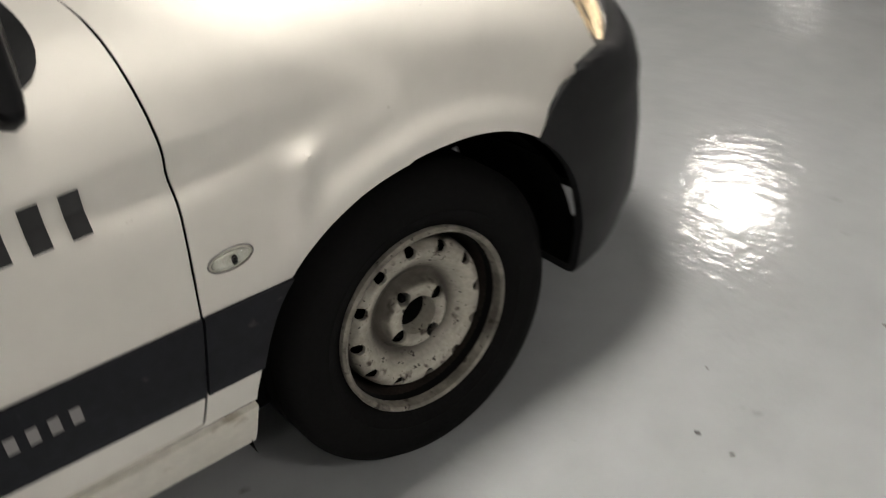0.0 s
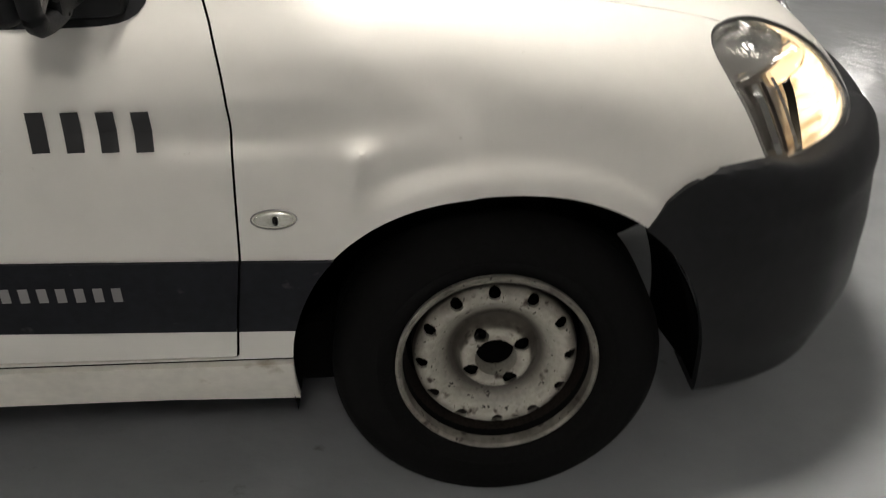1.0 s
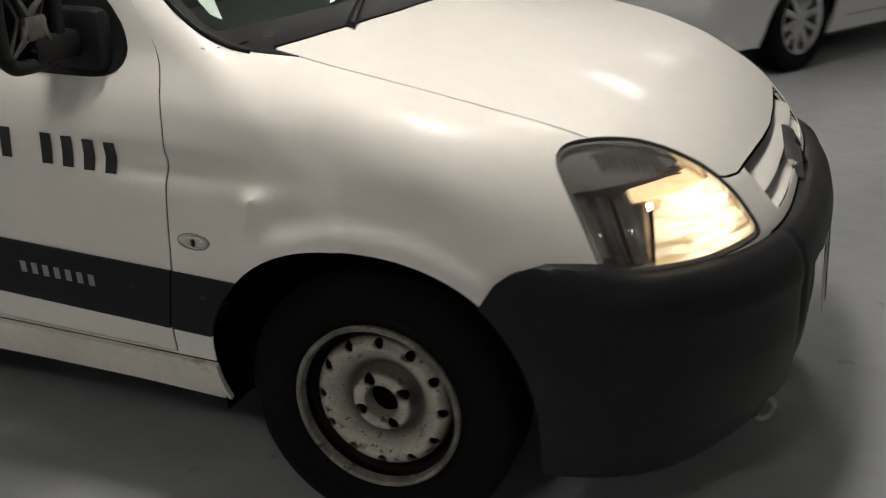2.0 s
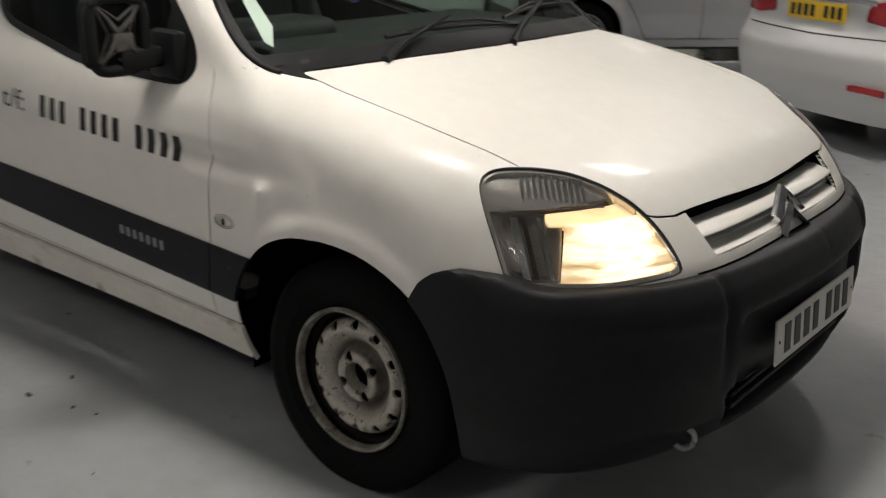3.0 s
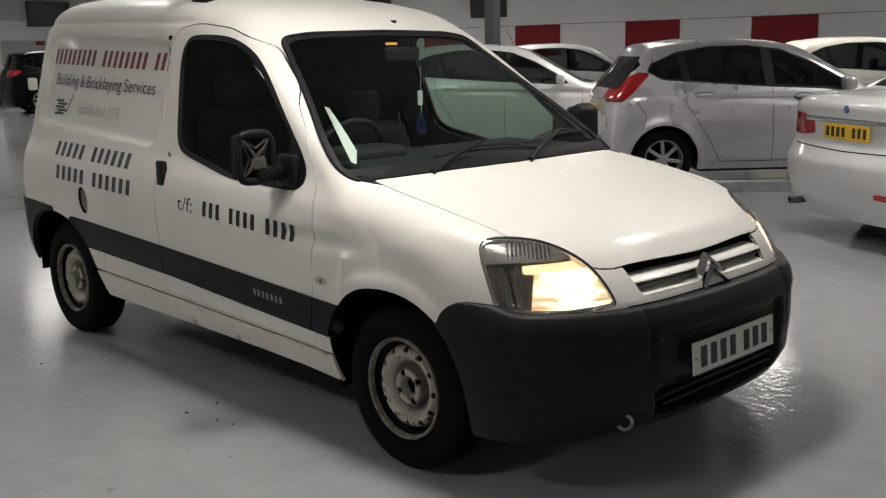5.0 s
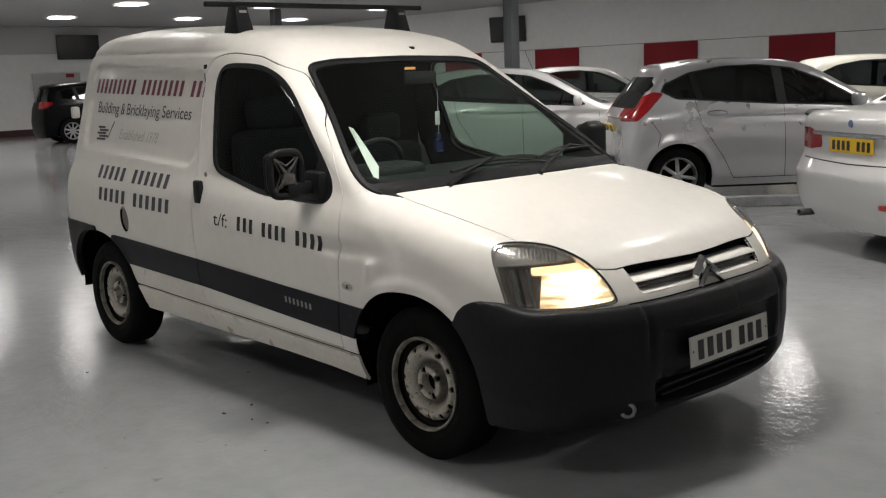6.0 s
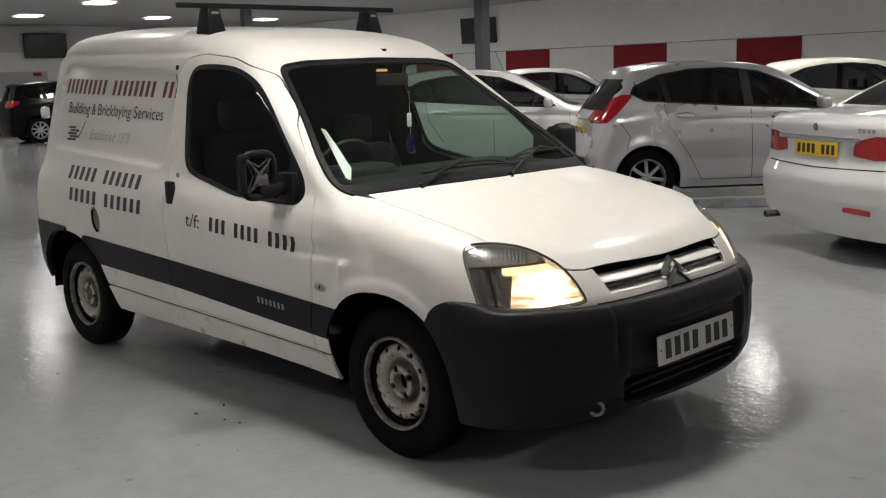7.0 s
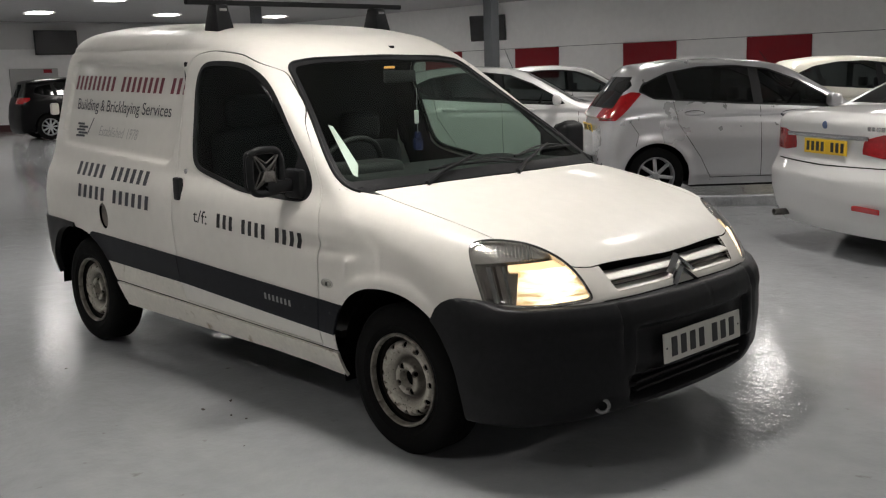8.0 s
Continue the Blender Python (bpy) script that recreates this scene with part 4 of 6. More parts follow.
plate = part("number_plate", box((0.006, 0.52, 0.111), (0, 0, 0), 0.002, 1, pose(0.839, 0, 0.458, 0, -4, 0)), PLATE_WHITE, bumper, "white number plate with black characters")
for i, y in enumerate((-0.195, -0.135, -0.075, -0.015, 0.075, 0.135, 0.195)):
    part("plate_bar", box((0.003, 0.036 if i != 3 else 0.034, 0.072), (0.0035, y, 0), 0.0008, 1, pose(0.839, 0, 0.458, 0, -4, 0)), INK, plate)
for y in (-0.243, 0.243):
    part("plate_screw", box((0.004, 0.008, 0.008), (0.0035, y, 0), 0.002, 1, pose(0.839, 0, 0.458, 0, -4, 0)), INK, plate)
eye_pts = [Vector((0.750 + 0.018 * math.cos(a), -0.505 + 0.015 * math.cos(a), 0.287 + 0.024 * math.sin(a))) for a in [math.radians(d) for d in range(-150, 151, 20)]]
part("tow_eye", tube(eye_pts, 0.007), DULL_METAL, bumper, "bare metal towing eye", smooth=60)
# rear bumper corner
part("rear_bumper", van_shell.take([REAR], 0.012, 0.03), BLACK_PLASTIC, van, "dark grey plastic rear bumper", smooth=40)

# wheel arch liners; the shade inside the arch is put into their near-black colour
def liner(cx, a0, a1, rx, rz, s, steps=28):
    bm = bmesh.new()
    rows = []
    for i in range(steps + 1):
        a = math.radians(a0 + (a1 - a0) * i / steps)
        x, z = cx + rx * math.cos(a), 0.285 + rz * math.sin(a)
        rows.append([bm.verts.new((x, s * y, z)) for y in (0.785, 0.50)] + [bm.verts.new((cx, s * 0.50, 0.285))])
    for p, q in zip(rows, rows[1:]):
        bm.faces.new((p[0], p[1], q[1], q[0]))
        bm.faces.new((p[1], p[2], q[1]))
    return bm


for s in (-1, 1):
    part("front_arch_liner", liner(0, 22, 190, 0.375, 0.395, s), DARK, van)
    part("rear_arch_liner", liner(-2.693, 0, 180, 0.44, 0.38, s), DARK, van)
lower = bmesh.new()
rows = []
for i in range(13):
    a = math.radians(-8 + 45 * i / 12)
    rows.append([lower.verts.new(((0.372 - 0.02 * (y > -0.7)) * math.cos(a), y, 0.285 + 0.39 * math.sin(a))) for y in (-0.80, -0.72, -0.60, -0.50)])
for p, q in zip(rows, rows[1:]):
    for k in range(3):
        lower.faces.new((p[k], p[k + 1], q[k + 1], q[k]))
bmesh.ops.recalc_face_normals(lower, faces=lower.faces)
bmesh.ops.solidify(lower, geom=lower.faces[:], thickness=0.004)
# flap and underbody carry the shade below the van in their colour
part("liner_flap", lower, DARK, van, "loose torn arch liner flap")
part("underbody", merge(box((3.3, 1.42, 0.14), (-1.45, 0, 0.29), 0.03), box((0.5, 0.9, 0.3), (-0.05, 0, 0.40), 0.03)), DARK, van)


# wheels
def wheel(name, at, turned, flip=False):
    top = part(name, lathe([(0.07, 0.183), (0.088, 0.21), (0.095, 0.25), (0.086, 0.281), (0.064, 0.299), (-0.064, 0.299), (-0.086, 0.281), (-0.095, 0.25), (-0.0905, 0.222), (-0.092, 0.218), (-0.087, 0.208), (-0.07, 0.183), (-0.065, 0.17), (0.065, 0.17), (0.07, 0.183)], 72),
               RUBBER, van, "black tyre on a rusty white steel wheel", smooth=45)
    grooves = merge(*[lathe([(o - 0.003, 0.2995), (o, 0.294), (o + 0.003, 0.2995)], 72) for o in (-0.04, 0.0, 0.04)])
    part("tread_groove", grooves, DARK, top)
    # pressed steel wheel: outer lip, near-black well, ringed face with twelve holes, raised hub
    part("rim_lip", lathe([(-0.072, 0.194), (-0.084, 0.195), (-0.089, 0.190), (-0.085, 0.184), (-0.075, 0.1815), (-0.06, 0.18)], 96), RIM_STEEL, top, "chipped white steel rim edge", smooth=35)
    part("rim_well", lathe([(-0.0602, 0.1802), (-0.02, 0.176), (0.025, 0.172), (0.03, 0.165), (0.0, 0.1622), (-0.030, 0.1612)], 96), NEAR_BLACK, top, "near-black well of the steel wheel", smooth=35)
    prof = [(-0.030, 0.1612), (-0.046, 0.158), (-0.055, 0.152), (-0.061, 0.145), (-0.063, 0.136), (-0.061, 0.128), (-0.057, 0.122),
            (-0.048, 0.112), (-0.037, 0.100), (-0.029, 0.091), (-0.027, 0.084), (-0.032, 0.078), (-0.043, 0.0735), (-0.053, 0.069), (-0.057, 0.064), (-0.058, 0.055), (-0.056, 0.041), (-0.045, 0.038), (-0.01, 0.038)]
    disc = lathe(prof, 120)
    sh = Shell(lambda x, y, z: y * -1.0, np.zeros((0, 3)), np.zeros((0, 4), int))
    sh.bm, sh.tag = disc, disc.faces.layers.int.new("panel")
    for k in range(12):
        a = 2 * math.pi * k / 12
        sh.cut(lambda x, y, z: np.hypot(x - 0.144 * math.cos(a), z - 0.144 * math.sin(a)) - 0.0128, 1, [0], lambda x, y, z: y < -0.03)
    for k in range(4):
        a = 2 * math.pi * (k + 0.31) / 4
        sh.cut(lambda x, y, z: np.hypot(x - 0.056 * math.cos(a), z - 0.056 * math.sin(a)) - 0.0155, 1, [0], lambda x, y, z: y < -0.04)
    part("rim", sh.take([0], 0, 0.008), RIM_STEEL, top, "chipped and rusty white steel rim", smooth=35)
    part("brake_drum", lathe([(0.0, 0.0), (0.0, 0.13), (0.01, 0.158), (0.05, 0.162), (0.05, 0)], 40), DARK, top)
    part("axle_recess", lathe([(-0.022, 0.0), (-0.022, 0.0375), (-0.012, 0.0378)], 28), DARK, top)
    for k in range(4):
        a = 2 * math.pi * (k + 0.31) / 4
        part("wheel_bolt", box((0.015, 0.02, 0.015), (0.053 * math.cos(a), -0.042, 0.053 * math.sin(a)), 0.004, 1), DARK, top)
    weights = [] if turned else [(-58, 0.02), (-52, 0.012)]
    for deg, w in weights:
        a = math.radians(deg)
        part("balance_weight", box((w, 0.006, 0.008), (0, 0, 0), 0.002, 1, pose(0.189 * math.cos(a), -0.084, 0.189 * math.sin(a), 0, -deg - 90, 0)), CHROME, top)
    for piece in top.children:
        if piece.name.split(".")[0] != "tread_groove":
            piece.data.transform(Matrix.Diagonal((0.95, 1.0, 0.95, 1.0)))
    top.matrix_basis = pose(*at, 0, turned, 180 if flip else 0)
    return top


wheel("front_wheel", (0, -0.715, 0.299), 0)
wheel("front_wheel", (0, 0.715, 0.299), 20, True)
wheel("rear_wheel", (-2.693, -0.72, 0.299), 40)
wheel("rear_wheel", (-2.693, 0.72, 0.299), 70, True)


# marks on the flank
def on_flank(x, z, lift):
    """The flank's place at x and z, lifted off the paint."""
    y = -0.95 * np.ones_like(x)
    for _ in range(40):
        y = y + np.maximum(van_field(x, y, z), -0.05) * 0.8
    return y - lift


def wrap(bm, lift=0.0022):
    co = np.array([v.co for v in bm.verts])
    y = on_flank(co[:, 0], co[:, 2], lift)
    for v, yy in zip(bm.verts, y):
        v.co.y += yy
    return bm


def lettering(words, x0, z0, x1, z1, height, shear=0.0):
    """Words in the built-in font, from a start to an end on the flank."""
    cu = bpy.data.curves.new("words", "FONT")
    cu.body, cu.size, cu.shear = words, 1.0, shear
    ob = new("words", cu)
    me = bpy.data.meshes.new_from_object(ob.evaluated_get(bpy.context.evaluated_depsgraph_get()))
    bpy.data.objects.remove(ob)
    bm = bmesh.new()
    bm.from_mesh(me)
    xs_ = [v.co.x for v in bm.verts]
    lo, hi = min(xs_), max(xs_)
    for v in bm.verts:
        t = (v.co.x - lo) / (hi - lo)
        v.co = (x0 + (x1 - x0) * t, 0, z0 + (z1 - z0) * t + v.co.y * height / 0.7)
    bmesh.ops.triangulate(bm, faces=bm.faces)
    return wrap(bm)


def bars(name, pattern, x0, z0, x1, z1, height, mat, label="", lean=0.0, lift=0.0022):
    """A row of plain upright bars, one for each mark of the pattern; blanks stay open."""
    step = (x1 - x0) / len(pattern)
    for i, ch in enumerate(pattern):
        if ch == " ":
            continue
        pad = 0.38 if ch == "i" else 0.24
        a, b = x0 + step * (i + pad), x0 + step * (i + 1 - pad)
        z = z0 + (z1 - z0) * (i + 0.5) / len(pattern)
        bm = bmesh.new()
        bm.faces.new([bm.verts.new(p) for p in ((a, 0, z), (b, 0, z), (b + lean * height, 0, z + height), (a + lean * height, 0, z + height))])
        bmesh.ops.subdivide_edges(bm, edges=bm.edges[:], cuts=1, use_grid_fill=True)
        part(name, wrap(bm, lift), mat, van, label)


bars("sign_bar", "######### ######## ###", -2.985, 1.417, -1.655, 1.390, 0.079, RED_INK, "maroon sign writing bar", 0.18)
for word, w0, w1 in (("Building", 0.0, 0.262), ("&", 0.287, 0.329), ("Bricklaying", 0.354, 0.695), ("Services", 0.722, 1.0)):
    part("trade_lettering", lettering(word, -2.90 + 1.118 * w0, 1.306 - 0.026 * w0, -2.90 + 1.118 * w1, 1.306 - 0.026 * w1, 0.062), NAVY_INK, van, "dark grey sign writing")
for word, w0, w1 in (("Established", 0.0, 0.66), ("1978", 0.72, 1.0)):
    part("year_lettering", lettering(word, -2.56 + 0.46 * w0, 1.166 - 0.012 * w0, -2.56 + 0.46 * w1, 1.166 - 0.012 * w1, 0.055, 0.35), FAINT_INK, van, "faint silver sign writing")
bars("number_bar", "##### ######", -2.712, 0.951, -1.855, 0.938, 0.070, NAVY_INK, "dark number bar")
bars("number_bar", "##### ######", -2.66, 0.833, -1.812, 0.818, 0.070, NAVY_INK, "dark number bar")
part("prefix_lettering", lettering("t/f:", -1.385, 0.806, -1.262, 0.801, 0.060), INK, van, "black sign writing")
bars("number_bar", "    ### #### ####", -1.395, 0.806, -0.512, 0.771, 0.064, INK, "dark number bar")
for i in range(5):
    bars("logo_brick", "#", -2.925 + 0.03 * (i % 2) + 0.02 * (i == 4), 1.152 + 0.0165 * i, -2.685 + 0.03 * (i % 2) - 0.03 * (i == 4), 1.152 + 0.0165 * i, 0.012, NAVY_INK, "", 0.1)
bars("logo_trowel", "#", -2.72, 1.16, -2.70, 1.17, 0.095, NAVY_INK, "", 0.7)
bars("maker_bar", "#######", -0.822, 0.519, -0.612, 0.511, 0.027, PALE_INK, "small silver bar", 0.0, 0.0085)
# handle, lock, side repeater
h = part("door_handle", box((0.062, 0.03, 0.112), (-1.545, on_flank(np.array(-1.545), np.array(0.946), 0.004).item(), 0.946), 0.010, 2, None), BLACK_PLASTIC, van, "black door handle", smooth=40)
lk = lathe([(-0.004, 0.0), (-0.004, 0.012), (0.0, 0.014), (0.006, 0.014)], 20)
bmesh.ops.translate(lk, vec=(-1.528, on_flank(np.array(-1.528), np.array(1.028), 0.0).item(), 1.028), verts=lk.verts)
part("door_lock", lk, DULL_METAL, van)
bm = bmesh.new()
bmesh.ops.create_uvsphere(bm, u_segments=24, v_segments=12, radius=1.0)
bmesh.ops.scale(bm, vec=(0.036, 0.011, 0.017), verts=bm.verts)
bmesh.ops.translate(bm, vec=(-0.357, on_flank(np.array(-0.357), np.array(0.649), 0.002).item(), 0.649), verts=bm.verts)
rep = part("side_repeater", bm, CLEAR, van, "small clear oval side indicator", smooth=60)
bm = bmesh.new()
bmesh.ops.create_uvsphere(bm, u_segments=24, v_segments=12, radius=1.0)
bmesh.ops.scale(bm, vec=(0.032, 0.004, 0.013), verts=bm.verts)
bmesh.ops.translate(bm, vec=(-0.357, on_flank(np.array(-0.357), np.array(0.649), 0.002).item(), 0.649), verts=bm.verts)
part("repeater_bowl", bm, REPEATER_WHITE, rep, smooth=60)
ring = [Vector((-0.357 + 0.0365 * math.cos(t), on_flank(np.array(-0.357 + 0.0365 * math.cos(t)), np.array(0.649 + 0.0175 * math.sin(t)), 0.001).item(), 0.649 + 0.0175 * math.sin(t))) for t in [2 * math.pi * k / 32 for k in range(32)]]
part("repeater_seal", tube(ring, 0.0013, 6, True), PALE_INK, rep, smooth=60)
part("repeater_bulb", box((0.009, 0.005, 0.016), (-0.354, on_flank(np.array(-0.354), np.array(0.649), 0.007).item(), 0.649), 0.003, 1), DARK, rep)


# door mirror without its cover
def mirror(s):
    foot = box((0.12, 0.05, 0.125), (-0.595, s * 0.825, 1.034), 0.02)
    top = part("door_mirror", foot, BLACK_PLASTIC, van, "black door mirror, its cover broken off", smooth=40)
    part("mirror_arm", box((0.07, 0.14, 0.055), (-0.615, s * 0.90, 1.03), 0.015), BLACK_PLASTIC, top, smooth=40)
    ring = [Vector((-0.60, s * (0.965 + 0.075 * math.copysign(abs(math.cos(a)) ** 0.5, math.cos(a))), 1.095 + 0.088 * math.copysign(abs(math.sin(a)) ** 0.5, math.sin(a)))) for a in [2 * math.pi * k / 36 for k in range(36)]]
    part("mirror_frame", tube(ring, 0.016, 8, True), BLACK_PLASTIC, top, smooth=60)
    part("mirror_back", box((0.05, 0.15, 0.175), (-0.64, s * 0.965, 1.095), 0.03, 3), BLACK_PLASTIC, top, smooth=40)
    if s > 0:
        part("mirror_cover", box((0.09, 0.17, 0.19), (-0.60, s * 0.965, 1.095), 0.035, 3), BLACK_PLASTIC, top, smooth=40)
        return tagged(top, "black door mirror with a smooth cover")
    web = []
    rnd = random.Random(4)
    for k in range(4):
        a = math.radians(45 + 90 * k)
        p0, p1 = Vector((-0.596, s * 0.965, 1.095)), Vector((-0.592, s * (0.965 + 0.064 * math.copysign(1, math.cos(a))), 1.095 + 0.075 * math.copysign(1, math.sin(a))))
        web.append(tube([p0, p0.lerp(p1, 0.5) + Vector((0.01, 0, 0)), p1], [0.009, 0.0045, 0.003], 6))
    for k in range(4):
        a0, a1 = math.radians(45 + 90 * k), math.radians(135 + 90 * k)
        q = [Vector((-0.594, s * (0.965 + 0.064 * math.copysign(1, math.cos(a))), 1.095 + 0.075 * math.copysign(1, math.sin(a)))) for a in (a0, a1)]
        mid = (q[0] + q[1]) / 2 * 0.45 + Vector((-0.594, s * 0.965, 1.095)) * 0.55
        web.append(tube([q[0], (q[0] + mid) / 2, mid, (q[1] + mid) / 2, q[1]], 0.0035, 6))
    part("mirror_bracket", merge(*web), DARK_METAL, top, "bare grey metal bracket web", smooth=60)
    part("mirror_motor", box((0.03, 0.06, 0.05), (-0.598, s * 0.955, 1.075), 0.012), DARK_METAL, top, smooth=40)
    if s < 0:
        wires = [tube([Vector((-0.59, s * (0.96 + 0.02 * rnd.random()), 1.03 + 0.03 * rnd.random())), Vector((-0.585, s * 0.94, 1.0 + 0.03 * rnd.random())), Vector((-0.60, s * 0.90, 1.03 + 0.02 * rnd.random()))], 0.003, 6) for _ in range(4)]
        part("mirror_wires", merge(*wires), BLACK_PLASTIC, top)
    return top


mirror(-1)
mirror(1)


# roof bar
bar = thing("roof_bar", "black steel roof bar on two feet across the van roof", "roof bar")
part("crossbar", box((0.032, 1.38, 0.026), (-1.62, 0, 1.836), 0.006), BLACK_PLASTIC, bar)
for s in (-1, 1):
    foot = box((0.14, 0.10, 0.14), (-1.62, s * 0.51, 1.758), 0.018)
    for vv in foot.verts:
        if vv.co.z > 1.76:
            vv.co.x = -1.62 + (vv.co.x + 1.62) * 0.6
            vv.co.y = s * 0.51 + (vv.co.y - s * 0.51) * 0.75
    f = part("bar_foot", foot, BLACK_PLASTIC, bar, smooth=40)
    part("foot_badge", box((0.004, 0.04, 0.012), (-1.572, s * 0.51, 1.80), 0.001, 1), PALE_INK, f)
part("aerial_base", box((0.03, 0.022, 0.014), (-1.06, 0.13, 1.60), 0.005), BLACK_PLASTIC, van)


def lathe_at(at, radius, height):
    bm = bmesh.new()
    bmesh.ops.create_cone(bm, cap_ends=True, segments=16, radius1=radius, radius2=radius * 0.7, depth=height, matrix=Matrix.Translation(at))
    return bm


# wipers on the screen
def on_screen_place(x, y):
    return (-((x + 0.22 * y * y + 0.19) * 0.552) / 0.834 + 1.03)


def on_glass(x, y, lift):
    return Vector((x, y, on_screen_place(x, y) + lift))


for foot, elbow, heel, tip in (((-0.19, -0.45), (-0.27, -0.09), (-0.262, -0.37), (-0.232, 0.235)), ((-0.155, 0.066), (-0.33, 0.47), (-0.262, 0.16), (-0.372, 0.685))):
    w = thing("wiper", "black windscreen wiper lying on the glass", "wiper", group="windscreen wipers")
    base, mid = on_glass(*foot, 0.022), on_glass(*elbow, 0.03)
    part("wiper_pivot", lathe_at(on_glass(*foot, 0.0), 0.018, 0.03), BLACK_PLASTIC, w, smooth=40)
    part("wiper_arm", tube([base, base.lerp(mid, 0.3) + Vector((0, 0, 0.012)), mid], [0.012, 0.009, 0.006], 8), BLACK_PLASTIC, w, smooth=60)
    line = [(heel[0] + (tip[0] - heel[0]) * k / 8, heel[1] + (tip[1] - heel[1]) * k / 8) for k in range(9)]
    part("wiper_blade", tube([on_glass(x, y, 0.012) for x, y in line], 0.006, 6), BLACK_PLASTIC, w, smooth=60)
    part("wiper_bridge", tube([on_glass(*line[1], 0.016), on_glass(*line[3], 0.028), on_glass(*line[5], 0.028), on_glass(*line[7], 0.016)], 0.0045, 6), BLACK_PLASTIC, w, smooth=60)

# cab interior
cab = part("dashboard", box((0.62, 1.40, 0.22), (-0.56, 0, 0.93), 0.05, 3), DASH, van, "dark grey dashboard", smooth=40)
part("binnacle", box((0.20, 0.34, 0.09), (-0.70, -0.36, 1.04), 0.04, 3), DASH, cab, smooth=40)
wheel_ring = [Vector((-0.83 + 0.085 * math.sin(a), -0.36 + 0.185 * math.cos(a), 1.02 + 0.165 * math.sin(a))) for a in [2 * math.pi * k / 40 for k in range(40)]]
st = part("steering_wheel", tube(wheel_ring, 0.014, 8, True), DASH, van, smooth=60)
part("steering_hub", box((0.06, 0.30, 0.09), (-0.82, -0.36, 1.01), 0.025), DASH, st, smooth=40)
for y, low in ((-0.38, 0.0), (0.34, 0.12)):
    seat = part("seat", merge(box((0.5, 0.5, 0.2), (-1.2, y, 0.60 - low), 0.06, 3), box((0.14, 0.48, 0.58), (-1.56, y, 0.93 - low), 0.06, 3, None)), CLOTH, van, "dark cloth seat", smooth=40)
    part("headrest", box((0.09, 0.26, 0.16), (-1.60, y, 1.30 - low), 0.04, 3), CLOTH, seat, smooth=40)
part("cab_lining", van_shell.take([BODY, DOOR, WING], -0.028, 0.0, lambda x, y, z: -1.7 < x < -0.36 and z > 0.45), LINING, van, "dark cab trim", smooth=35)
# added black sheets behind the panel gaps, standing in for their shade
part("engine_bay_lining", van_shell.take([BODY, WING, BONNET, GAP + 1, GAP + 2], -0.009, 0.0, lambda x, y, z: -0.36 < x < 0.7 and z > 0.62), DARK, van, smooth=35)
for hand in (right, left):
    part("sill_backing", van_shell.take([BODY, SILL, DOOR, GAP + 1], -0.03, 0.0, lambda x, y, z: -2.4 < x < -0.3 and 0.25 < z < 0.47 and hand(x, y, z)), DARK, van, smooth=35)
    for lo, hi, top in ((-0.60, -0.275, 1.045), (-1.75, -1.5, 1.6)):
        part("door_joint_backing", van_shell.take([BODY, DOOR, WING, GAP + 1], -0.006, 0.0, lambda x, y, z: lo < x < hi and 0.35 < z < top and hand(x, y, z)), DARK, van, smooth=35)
part("bulkhead", box((0.03, 1.36, 1.2), (-1.68, 0, 0.95), 0.004, 1), LINING, van)
part("cab_floor", box((1.22, 1.5, 0.03), (-1.04, 0, 0.40)), LINING, van)
part("headlining", box((0.5, 1.0, 0.02), (-1.44, 0, 1.57), 0.004, 1), LINING, van)
# the bright glare in the glass corner is put in as an added white sheet
sheet = bmesh.new()
front = [sheet.verts.new((x - 0.008, y + 0.008, z - 0.012)) for x, y, z in ((-0.643, -0.606, 1.274), (-0.628, -0.592, 1.267), (-0.516, -0.612, 1.19), (-0.411, -0.635, 1.116), (-0.36, -0.680, 1.072), (-0.381, -0.690, 1.082), (-0.474, -0.662, 1.152))]
sheet.faces.new(front)
bmesh.ops.solidify(sheet, geom=sheet.faces[:], thickness=0.002)
part("paper_sheet", sheet, MATT_WHITE, van, "white sheet standing in for glare in the windscreen corner")
part("cabin_lamp", box((0.03, 0.05, 0.012), (-1.02, 0.08, 1.500), 0.003), material("amber_cabin_lamp", (1.0, 0.45, 0.12), 0.4, emit=1.2), van, "dim amber cabin lamp")
part("rear_view_mirror", box((0.02, 0.2, 0.06), (-0.90, 0.04, 1.455), 0.008), LINING, van, smooth=40)
fresh = thing("air_freshener", "blue card on a string hanging behind the windscreen", "air freshener")
part("string", tube([Vector((-0.776, 0.035, 1.40)), Vector((-0.776, 0.035, 1.18))], 0.0015, 5), MATT_WHITE, fresh)
part("tag", box((0.006, 0.03, 0.065), (-0.776, 0.03, 1.262), 0.003, 1), MATT_WHITE, fresh)
part("card", merge(box((0.006, 0.05, 0.06), (-0.776, 0.035, 1.132), 0.012, 2), box((0.006, 0.034, 0.04), (-0.776, 0.035, 1.172), 0.010, 2)), BLUE_CARD, fresh)


# the empty van stands a little nose down: its body rises towards the tail
part("rear_door_hinge", box((0.035, 0.05, 0.07), (-3.235, -0.70, 1.30), 0.012), WHITE_PAINT, van, smooth=40)
for ob in [o for top in (van, bar, fresh) for o in top.children_recursive if o.type == "MESH"]:
    if ob.name.split(".")[0] in ("front_wheel", "rear_wheel") or ob.parent.name.split(".")[0] in ("front_wheel", "rear_wheel"):
        continue
    for p in ob.data.vertices:
        p.co.z += 0.0095 * max(0.0, -0.35 - p.co.x) * min(1.0, max(0.0, (p.co.z - 0.28) / 0.2))


